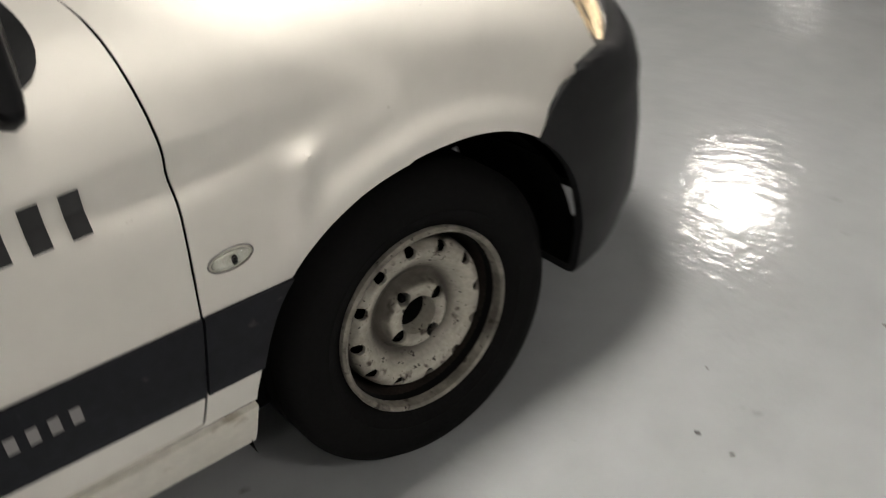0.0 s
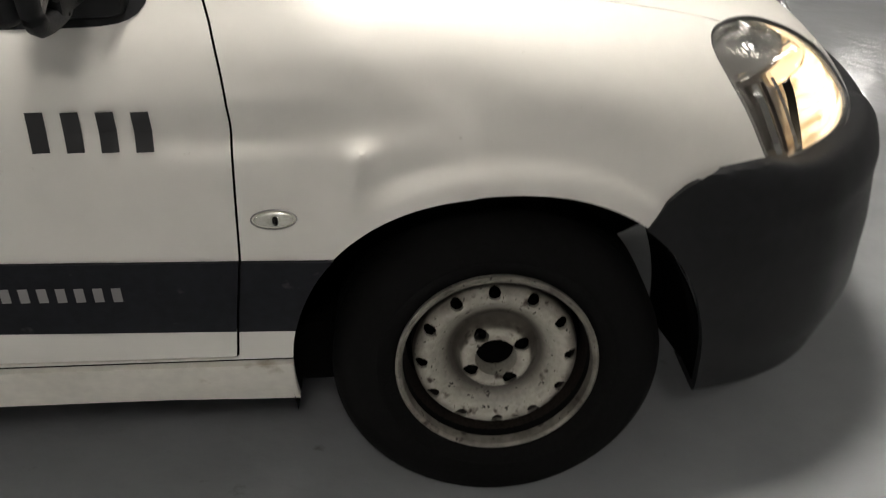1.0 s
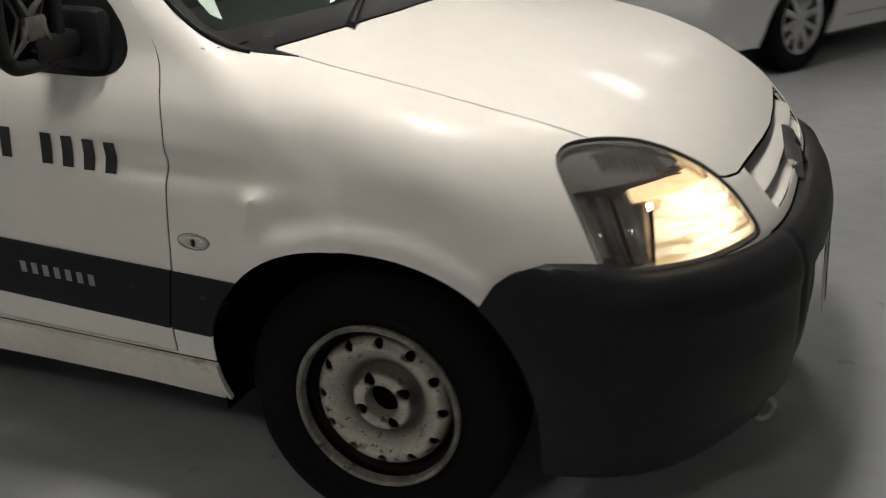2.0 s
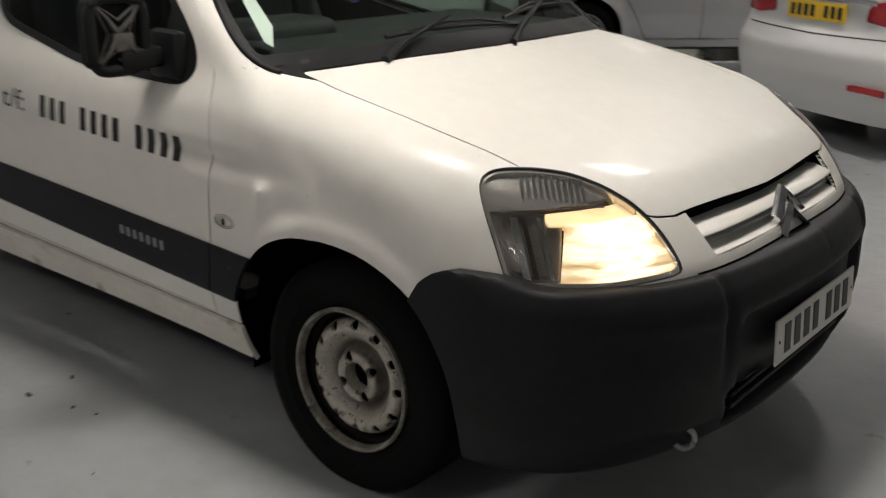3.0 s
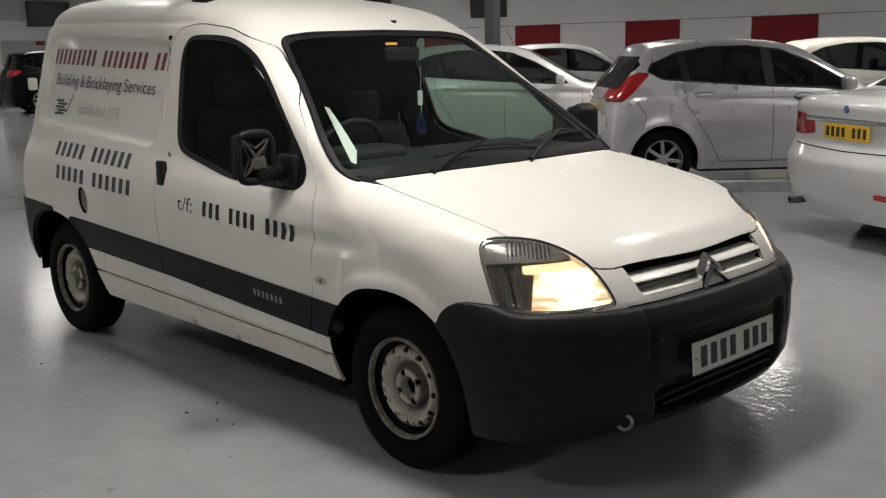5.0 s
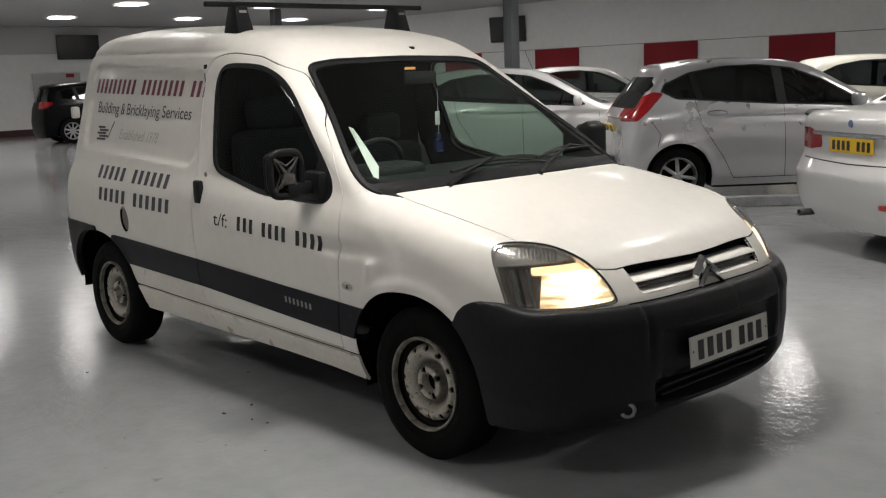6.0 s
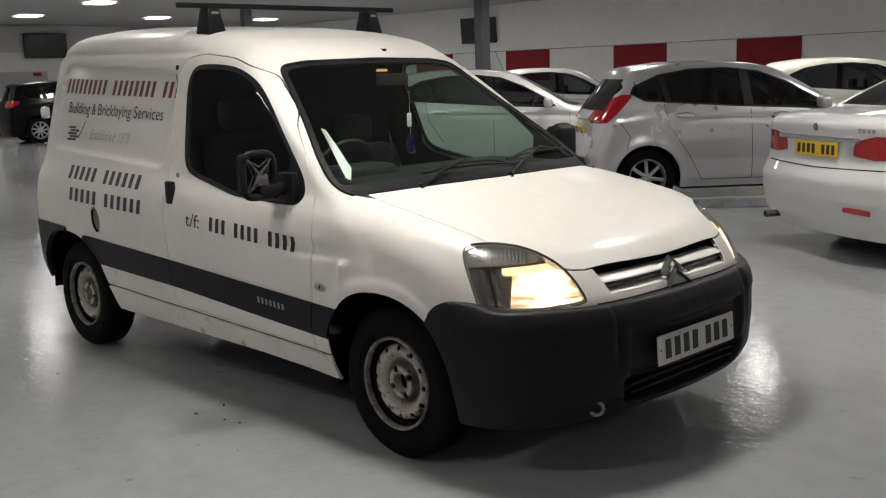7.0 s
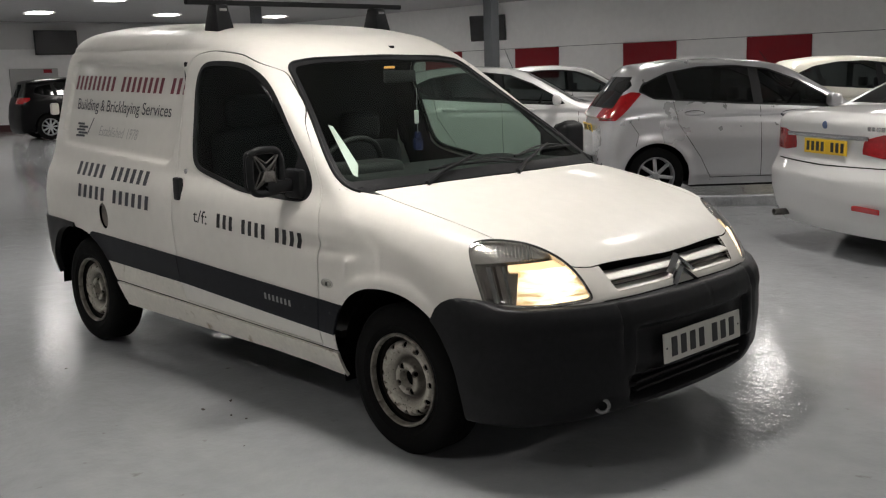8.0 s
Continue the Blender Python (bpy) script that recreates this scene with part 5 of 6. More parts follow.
# ---- the other cars ----
SILVER = material("silver_car_paint", (0.53, 0.53, 0.54), 0.29, metal=0.6, coat=0.9, vary=0.02, scale=3)
CAR_WHITE = material("white_car_paint", (0.63, 0.63, 0.62), 0.28, coat=0.8)
CREAM = material("cream_car_paint", (0.78, 0.75, 0.66), 0.28, coat=0.5)
CAR_BLACK = material("black_car_paint", (0.002, 0.002, 0.0025), 0.3, vary=0.05, scale=3, coat=0.05, shine=0.12)
RED_LENS = material("red_lamp_lens", (0.36, 0.007, 0.010), 0.12, vary=0.3, scale=30, coat=0.6)
PRIVACY = glass_material("dark_car_glass", (0.30, 0.33, 0.33), 0.02)
SMOKED = glass_material("smoked_car_glass", (0.10, 0.11, 0.11), 0.02)
ALLOY = material("alloy_wheel", (0.55, 0.55, 0.56), 0.3, metal=0.8, vary=0.08, scale=12)
SEATS = material("dark_car_seat", (0.03, 0.03, 0.032), 0.85, vary=0.2, scale=12)


def car_field(c):
    def lower(x, y, z):
        s = np.abs(y) - (table(z, c["side"]) - 0.06 * np.clip((x - 0.1) / 0.7, 0, 1) ** 2 - 0.05 * np.clip((-c["wb"] - 0.1 - x) / 0.7, 0, 1) ** 2)
        for ax in (0, -c["wb"]):
            s = s - 0.02 * np.exp(-((np.hypot(x - ax, z - 0.31) - 0.36) / 0.06) ** 2) * (z < 0.75)
        s = s + 0.02 * np.exp(-((z - c["crease"] + 0.035 + 0.03 * (x + 1)) / 0.036) ** 2) * np.clip((x + c["wb"] - 0.35) / 0.3, 0, 1)
        bonnet = (z - (table(x, c["deck"]) - 0.05 * y * y)) * 0.93
        nose = (x - (table(z, c["nose"]) - 0.35 * y ** 4 - 0.1 * y * y)) * 0.85
        tail = ((table(z, c["tail"]) + 0.1 * y * y + 0.12 * y ** 4) - x) * 0.9
        return smax(smax(smax(s, bonnet, 0.10), nose, 0.12), tail, 0.09)

    def cabin(x, y, z):
        s = np.abs(y) - (table(z, c["side"]) - 0.05 * np.clip((-c["wb"] + 0.3 - x) / 0.8, 0, 1) ** 2)
        x0, z0, a = c["screen"]
        screen = (x + 0.2 * y * y - x0) * math.sin(a) + (z - z0) * math.cos(a)
        x0, z0, a = c["hatch"]
        hatch = -(x - 0.15 * y * y - x0) * math.sin(a) + (z - z0) * math.cos(a)
        roof = z - (table(x, c["roof"]) - 0.07 * y * y)
        return smax(np.maximum(smax(smax(smax(s, roof, 0.14), screen, 0.05), hatch, 0.06), x - 0.1), 0.92 - z, 0.02)

    return (lambda x, y, z: smin(lower(x, y, z), cabin(x, y, z), 0.025)), cabin


def alloy_wheel(parent, x, y, r, spokes=7):
    """A tyre with a spoked alloy rim, facing out."""
    s = 1 if y < 0 else -1
    w = part("wheel", lathe([(0.08, r * 0.66), (0.10, r * 0.76), (0.098, r * 0.9), (0.08, r), (-0.08, r), (-0.098, r * 0.9), (-0.10, r * 0.76), (-0.08, r * 0.66), (0.08, r * 0.66)], 40), RUBBER, parent, smooth=45)
    rim = [lathe([(-0.085, r * 0.68), (-0.092, r * 0.66), (-0.07, r * 0.61), (0.05, r * 0.6)], 40), lathe([(-0.075, 0.0), (-0.08, r * 0.1), (-0.06, r * 0.17), (-0.04, r * 0.17)], 20)]
    for k in range(spokes):
        a = 360 * k / spokes
        rim.append(box((r * 0.52, 0.03, r * 0.13), (r * 0.36, -0.06, 0), 0.01, 1, pose(0, 0, 0, 0, a, 0)))
    part("rim", merge(*rim), ALLOY, w, smooth=35)
    part("brake", lathe([(-0.02, 0.0), (-0.02, r * 0.58), (0.03, r * 0.58)], 24), DARK, w)
    w.matrix_basis = pose(x, y, r, 0, 17 * x, 0 if s > 0 else 180)


def car(name, label, at, turn, paint, c, group=""):
    root = thing(name, label, "car", (*at, 0), turn, group)
    field, cabin = car_field(c)
    wb, hw = c["wb"], c["half"]
    v, q = nets(field, np.arange(c["tail"][0][1] - 0.25, c["nose"][0][1] + 0.25, c.get("cell", 0.03)), np.arange(-hw - 0.1, hw + 0.11, 0.03), np.arange(0.14, c["top"] + 0.12, 0.026))
    sh = Shell(field, v, q)
    cut = sh.cut
    flank = lambda x, y, z: abs(y) > 0.38
    cut(lambda x, y, z: z - 0.19, 99, [0])
    r = c["tyre"]
    for ax in (0, -wb):
        cut(arch(ax, r, r + 0.055, r + 0.055, 2.0), 99, [0], lambda x, y, z: abs(y) > 0.4 and z < 0.85)
    # side windows: one outline, split by pillars
    dlo = side(c["windows"])
    cut(dlo, 1, [0], flank)
    cut(lambda x, y, z: dlo(x, y, z) + 0.018, 2, [1], flank)
    for px, lean, w in c["pillars"]:
        cut(lambda x, y, z: np.abs(x - px - lean * (z - 1.0)) - w, 1, [2], flank)
    # front and rear screens
    x0, z0, a = c["screen"]
    ws = lambda x, y, z: polygon_distance(y, z, c["front_glass"])
    on = lambda x, y, z: x > -1.4 and abs((x + 0.2 * y * y - x0) * math.sin(a) + (z - z0) * math.cos(a)) < 0.05
    cut(ws, 1, [0], on)
    cut(lambda x, y, z: ws(x, y, z) + 0.02, 2, [1], lambda x, y, z: on(x, y, z) and abs(y) < 0.75)
    x1, z1, b = c["hatch"]
    rs = lambda x, y, z: polygon_distance(y, z, c["rear_glass"])
    back = lambda x, y, z: x < -1.6 and abs(-(x - 0.15 * y * y - x1) * math.sin(b) + (z - z1) * math.cos(b)) < 0.08
    cut(rs, 3, [0], back)
    if "wrap" in c:
        cut(side(c["wrap"]), 3, [0], lambda x, y, z: x < -wb - 0.1)
    # tail lamps
    if "tail_lamp" in c:
        for outline, how in c["tail_lamp"]:
            if how == "side":
                cut(side(outline), 4, [0, 1], lambda x, y, z: x < -wb and abs(y) > 0.40)
            else:
                cut(lambda x, y, z: polygon_distance(np.abs(y), z, outline), 4, [0], lambda x, y, z: x < -wb - 0.35)
    # door and bumper joints: thin dark ribbons along the panels' edges
    lines = [(px + lean * (lo - 0.6), lo, px + lean * (hi - 0.6), hi) for px, lean, lo, hi in c["seams"]] + list(c.get("lines", ()))
    for px, pz, qx, qz in lines:
        d = math.hypot(qx - px, qz - pz)
        nx, nz = -(qz - pz) / d * 0.003, (qx - px) / d * 0.003
        t = np.linspace(0, 1, 13)
        ends = []
        for k in (-1, 1):
            x, z = px + (qx - px) * t + k * nx, pz + (qz - pz) * t + k * nz
            y = -1.05 * np.ones_like(x)
            for _ in range(40):
                y = y + np.maximum(field(x, y, z), -0.05) * 0.8
            ends.append((x, y - 0.0015, z))
        for s in (1, -1):
            rib = bmesh.new()
            rows = [[rib.verts.new((e[0][i], s * e[1][i], e[2][i])) for e in ends] for i in range(13)]
            for p, qq in zip(rows, rows[1:]):
                rib.faces.new((p[0], p[1], qq[1], qq[0]))
            part("panel_joint", rib, DARK, root)
    part("body", sh.take([0], 0, 0.012), paint, root, smooth=35)
    part("window_trim", sh.take([1], 0.001, 0.008), BLACK_PLASTIC, root, smooth=35)
    g = part("glass", sh.take([2], -0.004, 0.0), c.get("glass", PRIVACY), root, "tinted car windows", smooth=35)
    g.visible_shadow = False
    part("rear_window", sh.take([3], -0.002, 0.006), DARK_GLASS if not c.get("clear_back") else PRIVACY, root, smooth=35)
    if "tail_lamp" in c:
        for hand, s in (((lambda x, y, z: y < 0), -1), ((lambda x, y, z: y >= 0), 1)):
            part("tail_lamp", sh.take([4], 0.004, 0.012, where=hand), RED_LENS, root, "red tail lamp", smooth=35)
    for ax in (0, -wb):
        for s in (-1, 1):
            alloy_wheel(root, ax, s * (hw - 0.12), r, c.get("spokes", 7))
        for s in (-1, 1):
            lin = bmesh.new()
            rows = []
            for i in range(17):
                t = math.pi * i / 16
                rows.append([lin.verts.new((ax + (r + 0.06) * math.cos(t), s * yy, r + (r + 0.06) * math.sin(t))) for yy in (hw - 0.05, hw - 0.36)] + [lin.verts.new((ax, s * (hw - 0.36), r))])
            for p, qq in zip(rows, rows[1:]):
                lin.faces.new((p[0], p[1], qq[1], qq[0]))
                lin.faces.new((p[1], p[2], qq[1]))
            # liner and underbody: shade under the car put into the black
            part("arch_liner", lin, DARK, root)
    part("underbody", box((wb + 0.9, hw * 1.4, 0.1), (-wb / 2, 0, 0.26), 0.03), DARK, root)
    part("sill_trim", box((wb - 2 * r - 0.16, hw * 2 - 0.22, 0.06), (-wb / 2, 0, 0.19), 0.02), BLACK_PLASTIC, root)
    for s in (-1, 1):
        for hx, hz in c["handles"]:
            y = np.array(-0.95)
            for _ in range(40):
                y = y + np.maximum(field(np.array(hx), y, np.array(hz)), -0.05) * 0.8
            bm = bmesh.new()
            bmesh.ops.create_uvsphere(bm, u_segments=16, v_segments=8, radius=1.0)
            bmesh.ops.scale(bm, vec=(0.105, 0.036, 0.027), verts=bm.verts)
            bmesh.ops.translate(bm, vec=(hx, s * abs(float(y)), hz), verts=bm.verts)
            part("door_handle", bm, paint, root, smooth=60)
        mx, mz = c["mirror"]
        part("door_mirror", merge(box((0.12, 0.2, 0.14), (mx, s * (hw + 0.07), mz), 0.045, 3), box((0.05, 0.1, 0.04), (mx + 0.02, s * (hw - 0.05), mz - 0.06), 0.01)), paint, root, smooth=45)
    for y in (-0.36, 0.36):
        for sx in (-1.2, -2.05):
            seat = part("seat", merge(box((0.48, 0.48, 0.18), (sx + 0.2, y, 0.55), 0.05), box((0.14, 0.46, 0.5), (sx - 0.05, y, 0.82), 0.05)), SEATS, root, smooth=40)
            part("headrest", box((0.09, 0.24, 0.15), (sx - 0.10, y, 1.13), 0.035), SEATS, seat, smooth=40)
    part("dashboard", box((0.5, hw * 1.6, 0.2), (-0.55, 0, 0.88), 0.05), SEATS, root, smooth=40)
    ring = [Vector((-0.86 + 0.07 * math.sin(t), -0.36 + 0.18 * math.cos(t), 0.98 + 0.16 * math.sin(t))) for t in [2 * math.pi * k / 24 for k in range(24)]]
    part("steering_wheel", tube(ring, 0.014, 6, True), SEATS, root)
    return root


def number_plate(parent, x, z, lean, mat, pattern="#### ###"):
    m = pose(x, 0, z, 0, lean, 180)
    p = part("number_plate", box((0.008, 0.52, 0.111), (0, 0, 0), 0.002, 1, m), mat, parent, "yellow number plate with black characters")
    for i, ch in enumerate(pattern):
        if ch == "#":
            part("plate_bar", box((0.004, 0.036, 0.072), (0.0045, -0.21 + 0.06 * i, 0), 0.0008, 1, m), INK, p)
    return p


HATCH = dict(wb=2.49, half=0.86, top=1.55, tyre=0.30, crease=0.93, cell=0.024,
             side=[(0.15, 0.785), (0.3, 0.825), (0.5, 0.853), (0.7, 0.855), (0.9, 0.835), (1.0, 0.81), (1.2, 0.735), (1.4, 0.655), (1.55, 0.59)],
             deck=[(-0.5, 1.06), (-0.2, 1.02), (0.1, 0.95), (0.4, 0.87), (0.65, 0.78), (0.85, 0.64), (1.0, 0.5)], nose=[(0.15, 0.74), (0.35, 0.82), (0.6, 0.80), (0.8, 0.72), (1.1, 0.5)],
             tail=[(0.15, -3.04), (0.3, -3.12), (0.55, -3.13), (0.75, -3.09), (0.95, -3.03), (1.1, -2.97), (1.4, -2.8)], screen=(-0.27, 1.03, 0.53), hatch=(-2.99, 1.05, 0.92),
             roof=[(-3.1, 1.36), (-2.7, 1.48), (-2.2, 1.535), (-1.7, 1.54), (-1.3, 1.51), (-1.0, 1.45), (-0.6, 1.30)],
             windows=[(-2.66, 1.20), (-2.5, 1.115), (-1.5, 1.035), (-0.62, 0.985), (-0.5, 1.0), (-0.62, 1.10), (-0.95, 1.29), (-1.25, 1.41), (-1.6, 1.455), (-2.0, 1.45), (-2.35, 1.395), (-2.62, 1.28)],
             pillars=[(-1.38, -0.08, 0.05), (-2.22, -0.25, 0.035)], front_glass=[(-0.68, 1.0), (0.68, 1.0), (0.66, 1.1), (0.56, 1.40), (0.3, 1.44), (-0.3, 1.44), (-0.56, 1.40), (-0.66, 1.1)],
             rear_glass=[(-0.7, 1.03), (0.7, 1.03), (0.66, 1.2), (0.6, 1.36), (-0.6, 1.36), (-0.66, 1.2)],
             tail_lamp=[([(-3.2, 0.875), (-2.92, 0.90), (-2.78, 1.02), (-2.62, 1.185), (-2.74, 1.20), (-2.9, 1.13), (-3.2, 0.99)], "side")],
             seams=[(-1.36, -0.02, 0.27, 1.02), (-0.33, 0.02, 0.3, 0.95)], lines=[(-2.3, 1.1, -2.25, 0.85), (-2.25, 0.85, -2.02, 0.5), (-2.02, 0.5, -1.9, 0.27), (-1.9, 0.268, -0.35, 0.268), (-2.78, 0.9, -2.68, 0.75), (-2.68, 0.75, -2.72, 0.62)],
             wrap=[(-3.3, 1.035), (-2.95, 1.135), (-2.78, 1.215), (-2.72, 1.27), (-2.73, 1.335), (-2.8, 1.355), (-3.3, 1.33)], handles=[(-2.08, 0.955), (-1.03, 0.93)], mirror=(-0.62, 1.06))
H48 = (math.cos(math.radians(48)), math.sin(math.radians(48)))
silver = car("silver_hatchback", "silver five-door hatchback car with dark windows and red tail lamps", (-4.09 + 2.49 * H48[0], 6.46 + 2.49 * H48[1]), 48, SILVER, dict(HATCH, glass=SMOKED))
number_plate(silver, -3.085, 0.80, 12, PLATE_YELLOW)
bm = box((0.02, 1.0, 0.30), (-3.13, 0, 0.36), 0.02)
part("rear_valance", bm, BLACK_PLASTIC, silver)
# handle cups: their shade is painted as flat dark grey discs
for s in (-1, 1):
    for hx, hz in HATCH["handles"]:
        cup = bmesh.new()
        bmesh.ops.create_uvsphere(cup, u_segments=20, v_segments=8, radius=1.0)
        bmesh.ops.scale(cup, vec=(0.125, 0.012, 0.042), verts=cup.verts)
        y = np.array(-0.95)
        for _ in range(40):
            y = y + np.maximum(car_field(HATCH)[0](np.array(hx), y, np.array(hz)), -0.05) * 0.8
        bmesh.ops.translate(cup, vec=(hx, s * (abs(float(y)) - 0.006), hz - 0.006), verts=cup.verts)
        part("handle_cup", cup, GREY_STEEL, silver, "handle cup, its shade put in as dark grey", smooth=60)
part("roof_aerial", tube([Vector((-1.0, 0, 1.44)), Vector((-1.12, 0, 1.60))], 0.004, 6), BLACK_PLASTIC, silver)

SALOON = dict({k: v for k, v in HATCH.items() if k != "wrap"}, wb=2.97, half=0.93, top=1.48, tyre=0.33, crease=0.90, cell=0.026,
              side=[(0.15, 0.82), (0.3, 0.87), (0.5, 0.92), (0.7, 0.925), (0.9, 0.895), (1.0, 0.86), (1.2, 0.76), (1.4, 0.66), (1.55, 0.60)],
              deck=[(-4.3, 1.04), (-4.0, 1.085), (-3.6, 1.115), (-3.0, 1.13), (-0.5, 1.08), (-0.2, 1.03), (0.2, 0.95), (0.6, 0.85), (0.85, 0.7)],
              tail=[(0.15, -3.92), (0.3, -4.02), (0.45, -4.06), (0.60, -4.07), (0.68, -4.03), (0.74, -4.0), (0.9, -4.0), (1.02, -4.02), (1.1, -4.0), (1.4, -3.5)], hatch=(-3.45, 1.1, 0.48),
              roof=[(-3.4, 1.2), (-2.8, 1.40), (-2.2, 1.46), (-1.7, 1.47), (-1.3, 1.45), (-0.9, 1.37), (-0.5, 1.2)],
              windows=[(-2.95, 1.10), (-2.8, 1.06), (-1.5, 1.03), (-0.62, 1.0), (-0.5, 1.01), (-0.7, 1.13), (-1.0, 1.29), (-1.4, 1.39), (-1.9, 1.40), (-2.4, 1.33), (-2.8, 1.19)],
              pillars=[(-1.45, -0.05, 0.05), (-2.45, -0.3, 0.03)], rear_glass=[(-0.62, 1.13), (0.62, 1.13), (0.52, 1.40), (-0.52, 1.40)],
              tail_lamp=[([(0.40, 0.80), (0.60, 0.775), (1.0, 0.80), (1.0, 0.94), (0.6, 0.945), (0.42, 0.90)], "rear")],
              seams=[(-1.45, -0.02, 0.3, 1.02), (-0.3, 0.02, 0.3, 0.95)], lines=[(-2.7, 0.9, -2.4, 0.4), (-2.4, 0.3, -0.3, 0.3)], handles=[(-2.4, 0.93), (-1.2, 0.9)], mirror=(-0.65, 1.08), spokes=10, clear_back=True)
H61 = (math.cos(math.radians(61)), math.sin(math.radians(61)))
saloon = car("white_saloon", "white four-door saloon car with yellow rear number plate", (-0.72 + 4.03 * H61[0], 4.09 + 4.03 * H61[1]), 61, CAR_WHITE, SALOON)
number_plate(saloon, -4.008, 0.83, 0, PLATE_YELLOW)
part("chrome_strip", box((0.02, 0.98, 0.034), (-4.003, 0, 0.912), 0.008), CHROME, saloon, "chrome boot strip")
bm = lathe([(-0.012, 0.0), (-0.01, 0.027), (0.0, 0.03), (0.01, 0.03)], 24)
bm.transform(pose(-4.01, 0, 0.995, 0, 0, -90))
badge = part("boot_badge", bm, material("blue_white_roundel", (0.10, 0.14, 0.25), 0.25), saloon, "small blue and white round badge", smooth=40)
for i in range(4):
    part("model_bar", box((0.006, 0.035, 0.03), (-4.02, -0.52 - 0.05 * i, 0.985), 0.002, 1), CHROME, saloon)
part("reflector", box((0.012, 0.30, 0.04), (-4.03, -0.52, 0.41), 0.004, 2, None), RED_LENS, saloon, "red reflector")
saloon_field = car_field(SALOON)[0]
rib = bmesh.new()
rows = []
for i in range(25):
    y = -0.70 + 1.4 * i / 24
    row = []
    for z in (0.690, 0.698):
        z += 0.02 * abs(y)
        x = -4.4
        for _ in range(60):
            x += max(-0.03, float(saloon_field(np.array(x), np.array(y), np.array(z)))) * 0.8
        row.append(rib.verts.new((x - 0.002, y, z)))
    rows.append(row)
for p, q in zip(rows, rows[1:]):
    rib.faces.new((p[0], p[1], q[1], q[0]))
part("boot_joint", rib, DARK, saloon)
ex = lathe([(-0.1, 0.028), (0.1, 0.028), (0.1, 0.023), (-0.1, 0.023)], 20)
ex.transform(pose(-3.98, 0.55, 0.27, 0, 0, 90))
part("exhaust_pipe", ex, DARK_METAL, saloon)

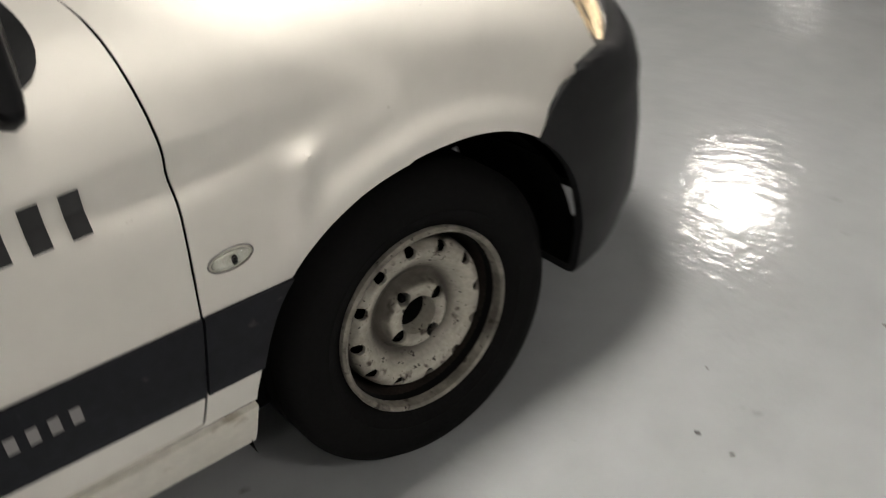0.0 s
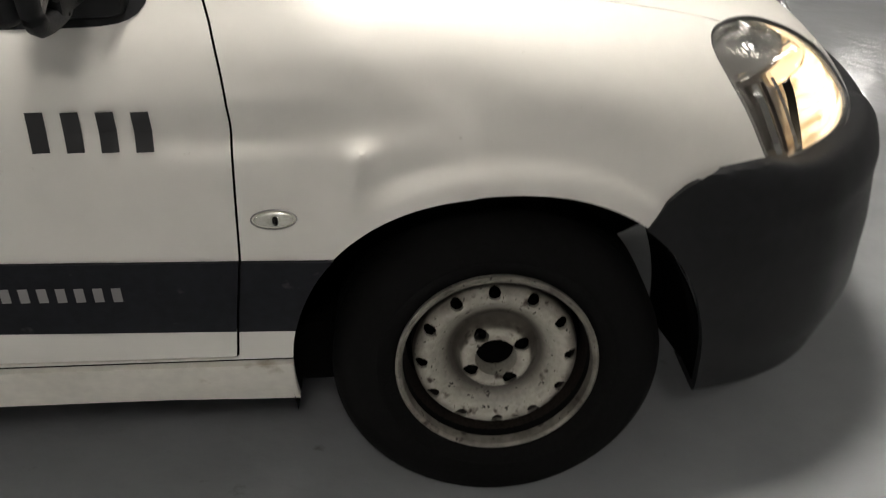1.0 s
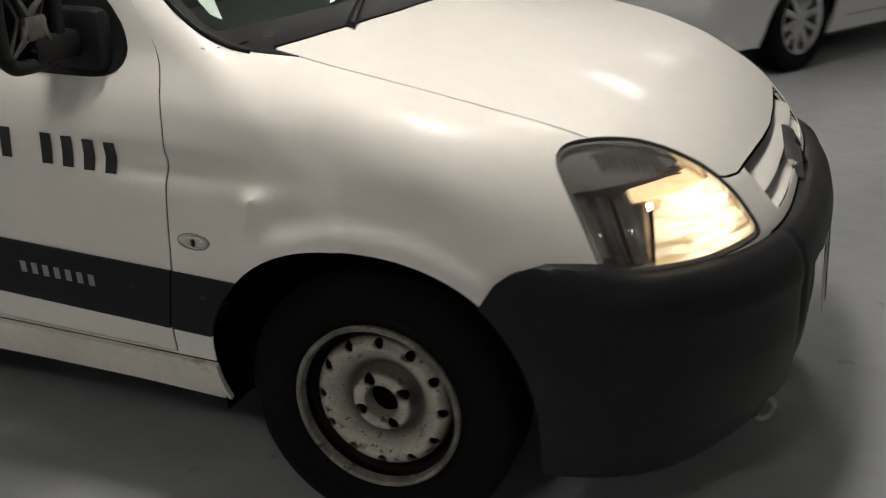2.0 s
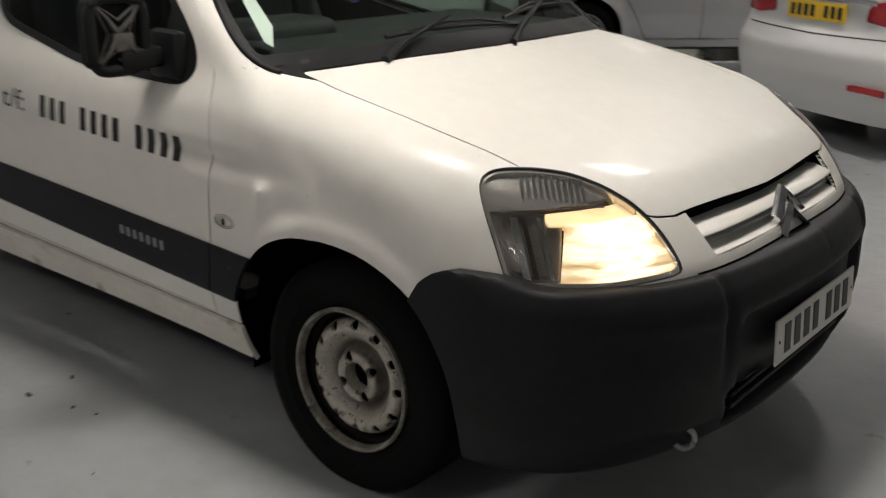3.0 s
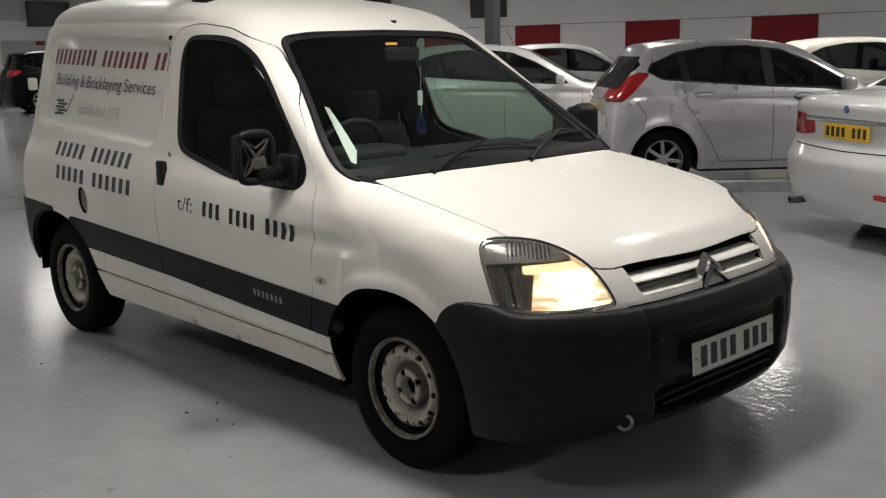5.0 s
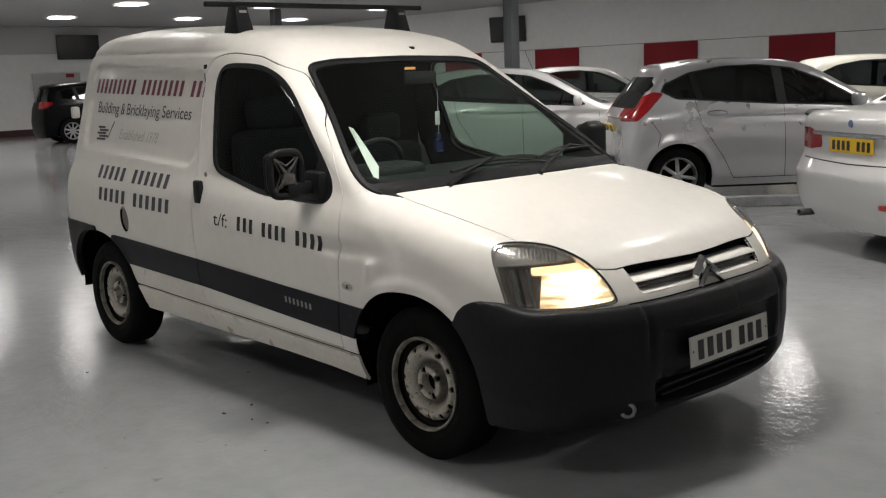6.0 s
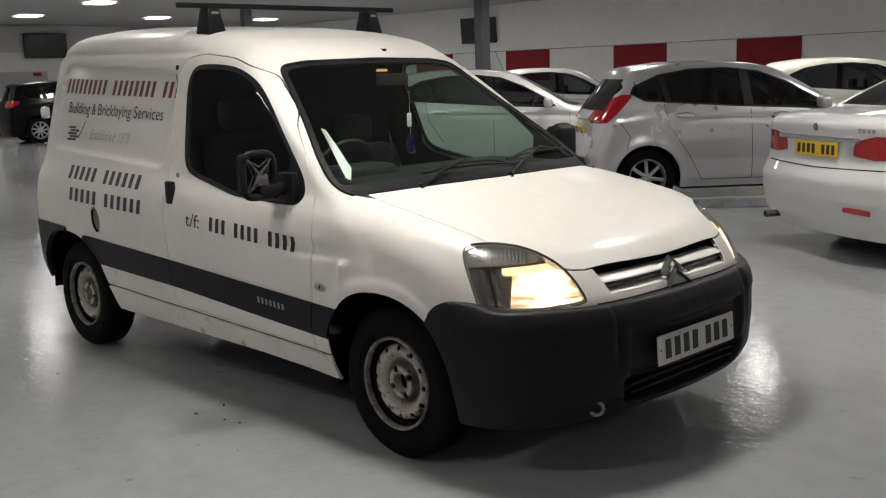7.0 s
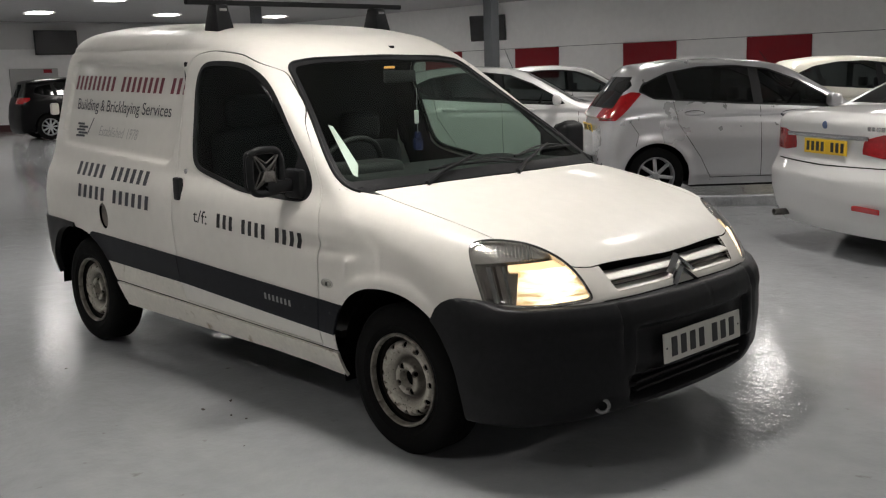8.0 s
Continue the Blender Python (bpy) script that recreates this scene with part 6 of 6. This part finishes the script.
WHITE_HATCH = dict(HATCH, cell=0.04)
car("white_hatchback", "white five-door hatchback car parked beyond the van", (-6.27, 8.5), 42, CAR_WHITE, WHITE_HATCH, "white hatchbacks")
far_hatch = car("white_hatchback", "white hatchback car parked near the far wall", (-9.2, 13.6), 42, CAR_WHITE, dict(HATCH, cell=0.05), "white hatchbacks")
part("roof_aerial", tube([Vector((-2.5, 0, 1.49)), Vector((-2.66, 0, 1.88))], 0.005, 6), BLACK_PLASTIC, far_hatch, "thin black whip aerial")
TALL = dict({k: v for k, v in HATCH.items() if k != "wrap"}, wb=2.65, half=0.9, top=1.68, tyre=0.345, cell=0.05,
            side=[(0.15, 0.80), (0.3, 0.85), (0.5, 0.89), (0.75, 0.90), (1.0, 0.87), (1.1, 0.85), (1.3, 0.78), (1.5, 0.71), (1.75, 0.63)],
            deck=[(-0.5, 1.17), (-0.2, 1.13), (0.2, 1.06), (0.5, 0.99), (0.7, 0.9), (0.9, 0.7)], nose=[(0.15, 0.76), (0.4, 0.85), (0.7, 0.84), (0.9, 0.77), (1.2, 0.55)],
            tail=[(0.15, -3.38), (0.3, -3.46), (0.6, -3.48), (0.9, -3.44), (1.1, -3.38), (1.6, -3.2)], screen=(-0.35, 1.14, 0.58), hatch=(-3.36, 1.12, 1.2),
            roof=[(-3.4, 1.55), (-2.8, 1.63), (-2.2, 1.665), (-1.7, 1.66), (-1.3, 1.63), (-1.0, 1.57), (-0.6, 1.42)],
            windows=[(-3.0, 1.25), (-2.8, 1.19), (-1.5, 1.13), (-0.7, 1.1), (-0.6, 1.12), (-0.8, 1.26), (-1.1, 1.46), (-1.4, 1.54), (-1.9, 1.56), (-2.5, 1.52), (-2.95, 1.42)],
            front_glass=[(-0.7, 1.1), (0.7, 1.1), (0.6, 1.55), (-0.6, 1.55)], rear_glass=[(-0.62, 1.15), (0.62, 1.15), (0.55, 1.5), (-0.55, 1.5)],
            tail_lamp=[([(-3.6, 0.98), (-3.3, 0.98), (-3.1, 1.08), (-3.1, 1.14), (-3.6, 1.14)], "side")], pillars=[(-1.45, -0.08, 0.05), (-2.4, -0.2, 0.05)],
            seams=[(-1.42, -0.02, 0.3, 1.1), (-0.4, 0.02, 0.3, 1.0)], lines=[(-2.5, 1.1, -2.2, 0.4)], handles=[(-2.2, 1.03), (-1.1, 1.0)], mirror=(-0.75, 1.18), spokes=9)
car("black_suv", "black sport utility car with alloy wheels beside the far wall", (-24.85, 10.85), 80, CAR_BLACK, dict(TALL, glass=SMOKED))
car("cream_compact_car", "cream compact car with black window pillars", (-3.2, 13.5), 42, CREAM, dict(HATCH, cell=0.05))

# ---- small debris on the floor ----
CHIP = material("dark_debris", (0.035, 0.028, 0.022), 0.8, vary=0.4, scale=60)
STAIN = material("brown_scuff", (0.20, 0.185, 0.16), 0.5, vary=0.3, scale=40)
rnd = random.Random(11)


def chip(x, y, size, flat):
    bm = bmesh.new()
    n = 9
    low = [bm.verts.new((size * (1.0 if math.cos(6.283 * k / n) > 0 else 0.8) * math.cos(6.283 * k / n) * rnd.uniform(0.6, 1.1), 0.45 * size * math.sin(6.283 * k / n) * rnd.uniform(0.6, 1.1), 0.0)) for k in range(n)]
    high = [bm.verts.new((v.co.x * 0.7, v.co.y * 0.7, flat * rnd.uniform(0.6, 1.3))) for v in low]
    bm.faces.new(high)
    for k in range(n):
        bm.faces.new((low[k], low[(k + 1) % n], high[(k + 1) % n], high[k]))
    bmesh.ops.recalc_face_normals(bm, faces=bm.faces)
    ob = tagged(part("debris_chip", bm, CHIP), "small dark chip of debris on the floor", "debris", group="floor debris")
    ob.matrix_basis = pose(x, y, 0.0005, 0, 0, rnd.uniform(0, 360))


for x, y, size, flat in ((-1.09, -1.05, 0.022, 0.003), (-1.10, -0.90, 0.016, 0.004), (-0.92, -1.01, 0.012, 0.004), (-0.83, -0.99, 0.009, 0.003), (0.36, -1.13, 0.010, 0.003),
                         (0.36, -1.21, 0.007, 0.002), (0.88, -1.20, 0.008, 0.003), (-2.24, -1.19, 0.014, 0.003), (0.52, -1.02, 0.005, 0.002), (-0.55, -1.18, 0.006, 0.002)):
    chip(x, y, size, flat)
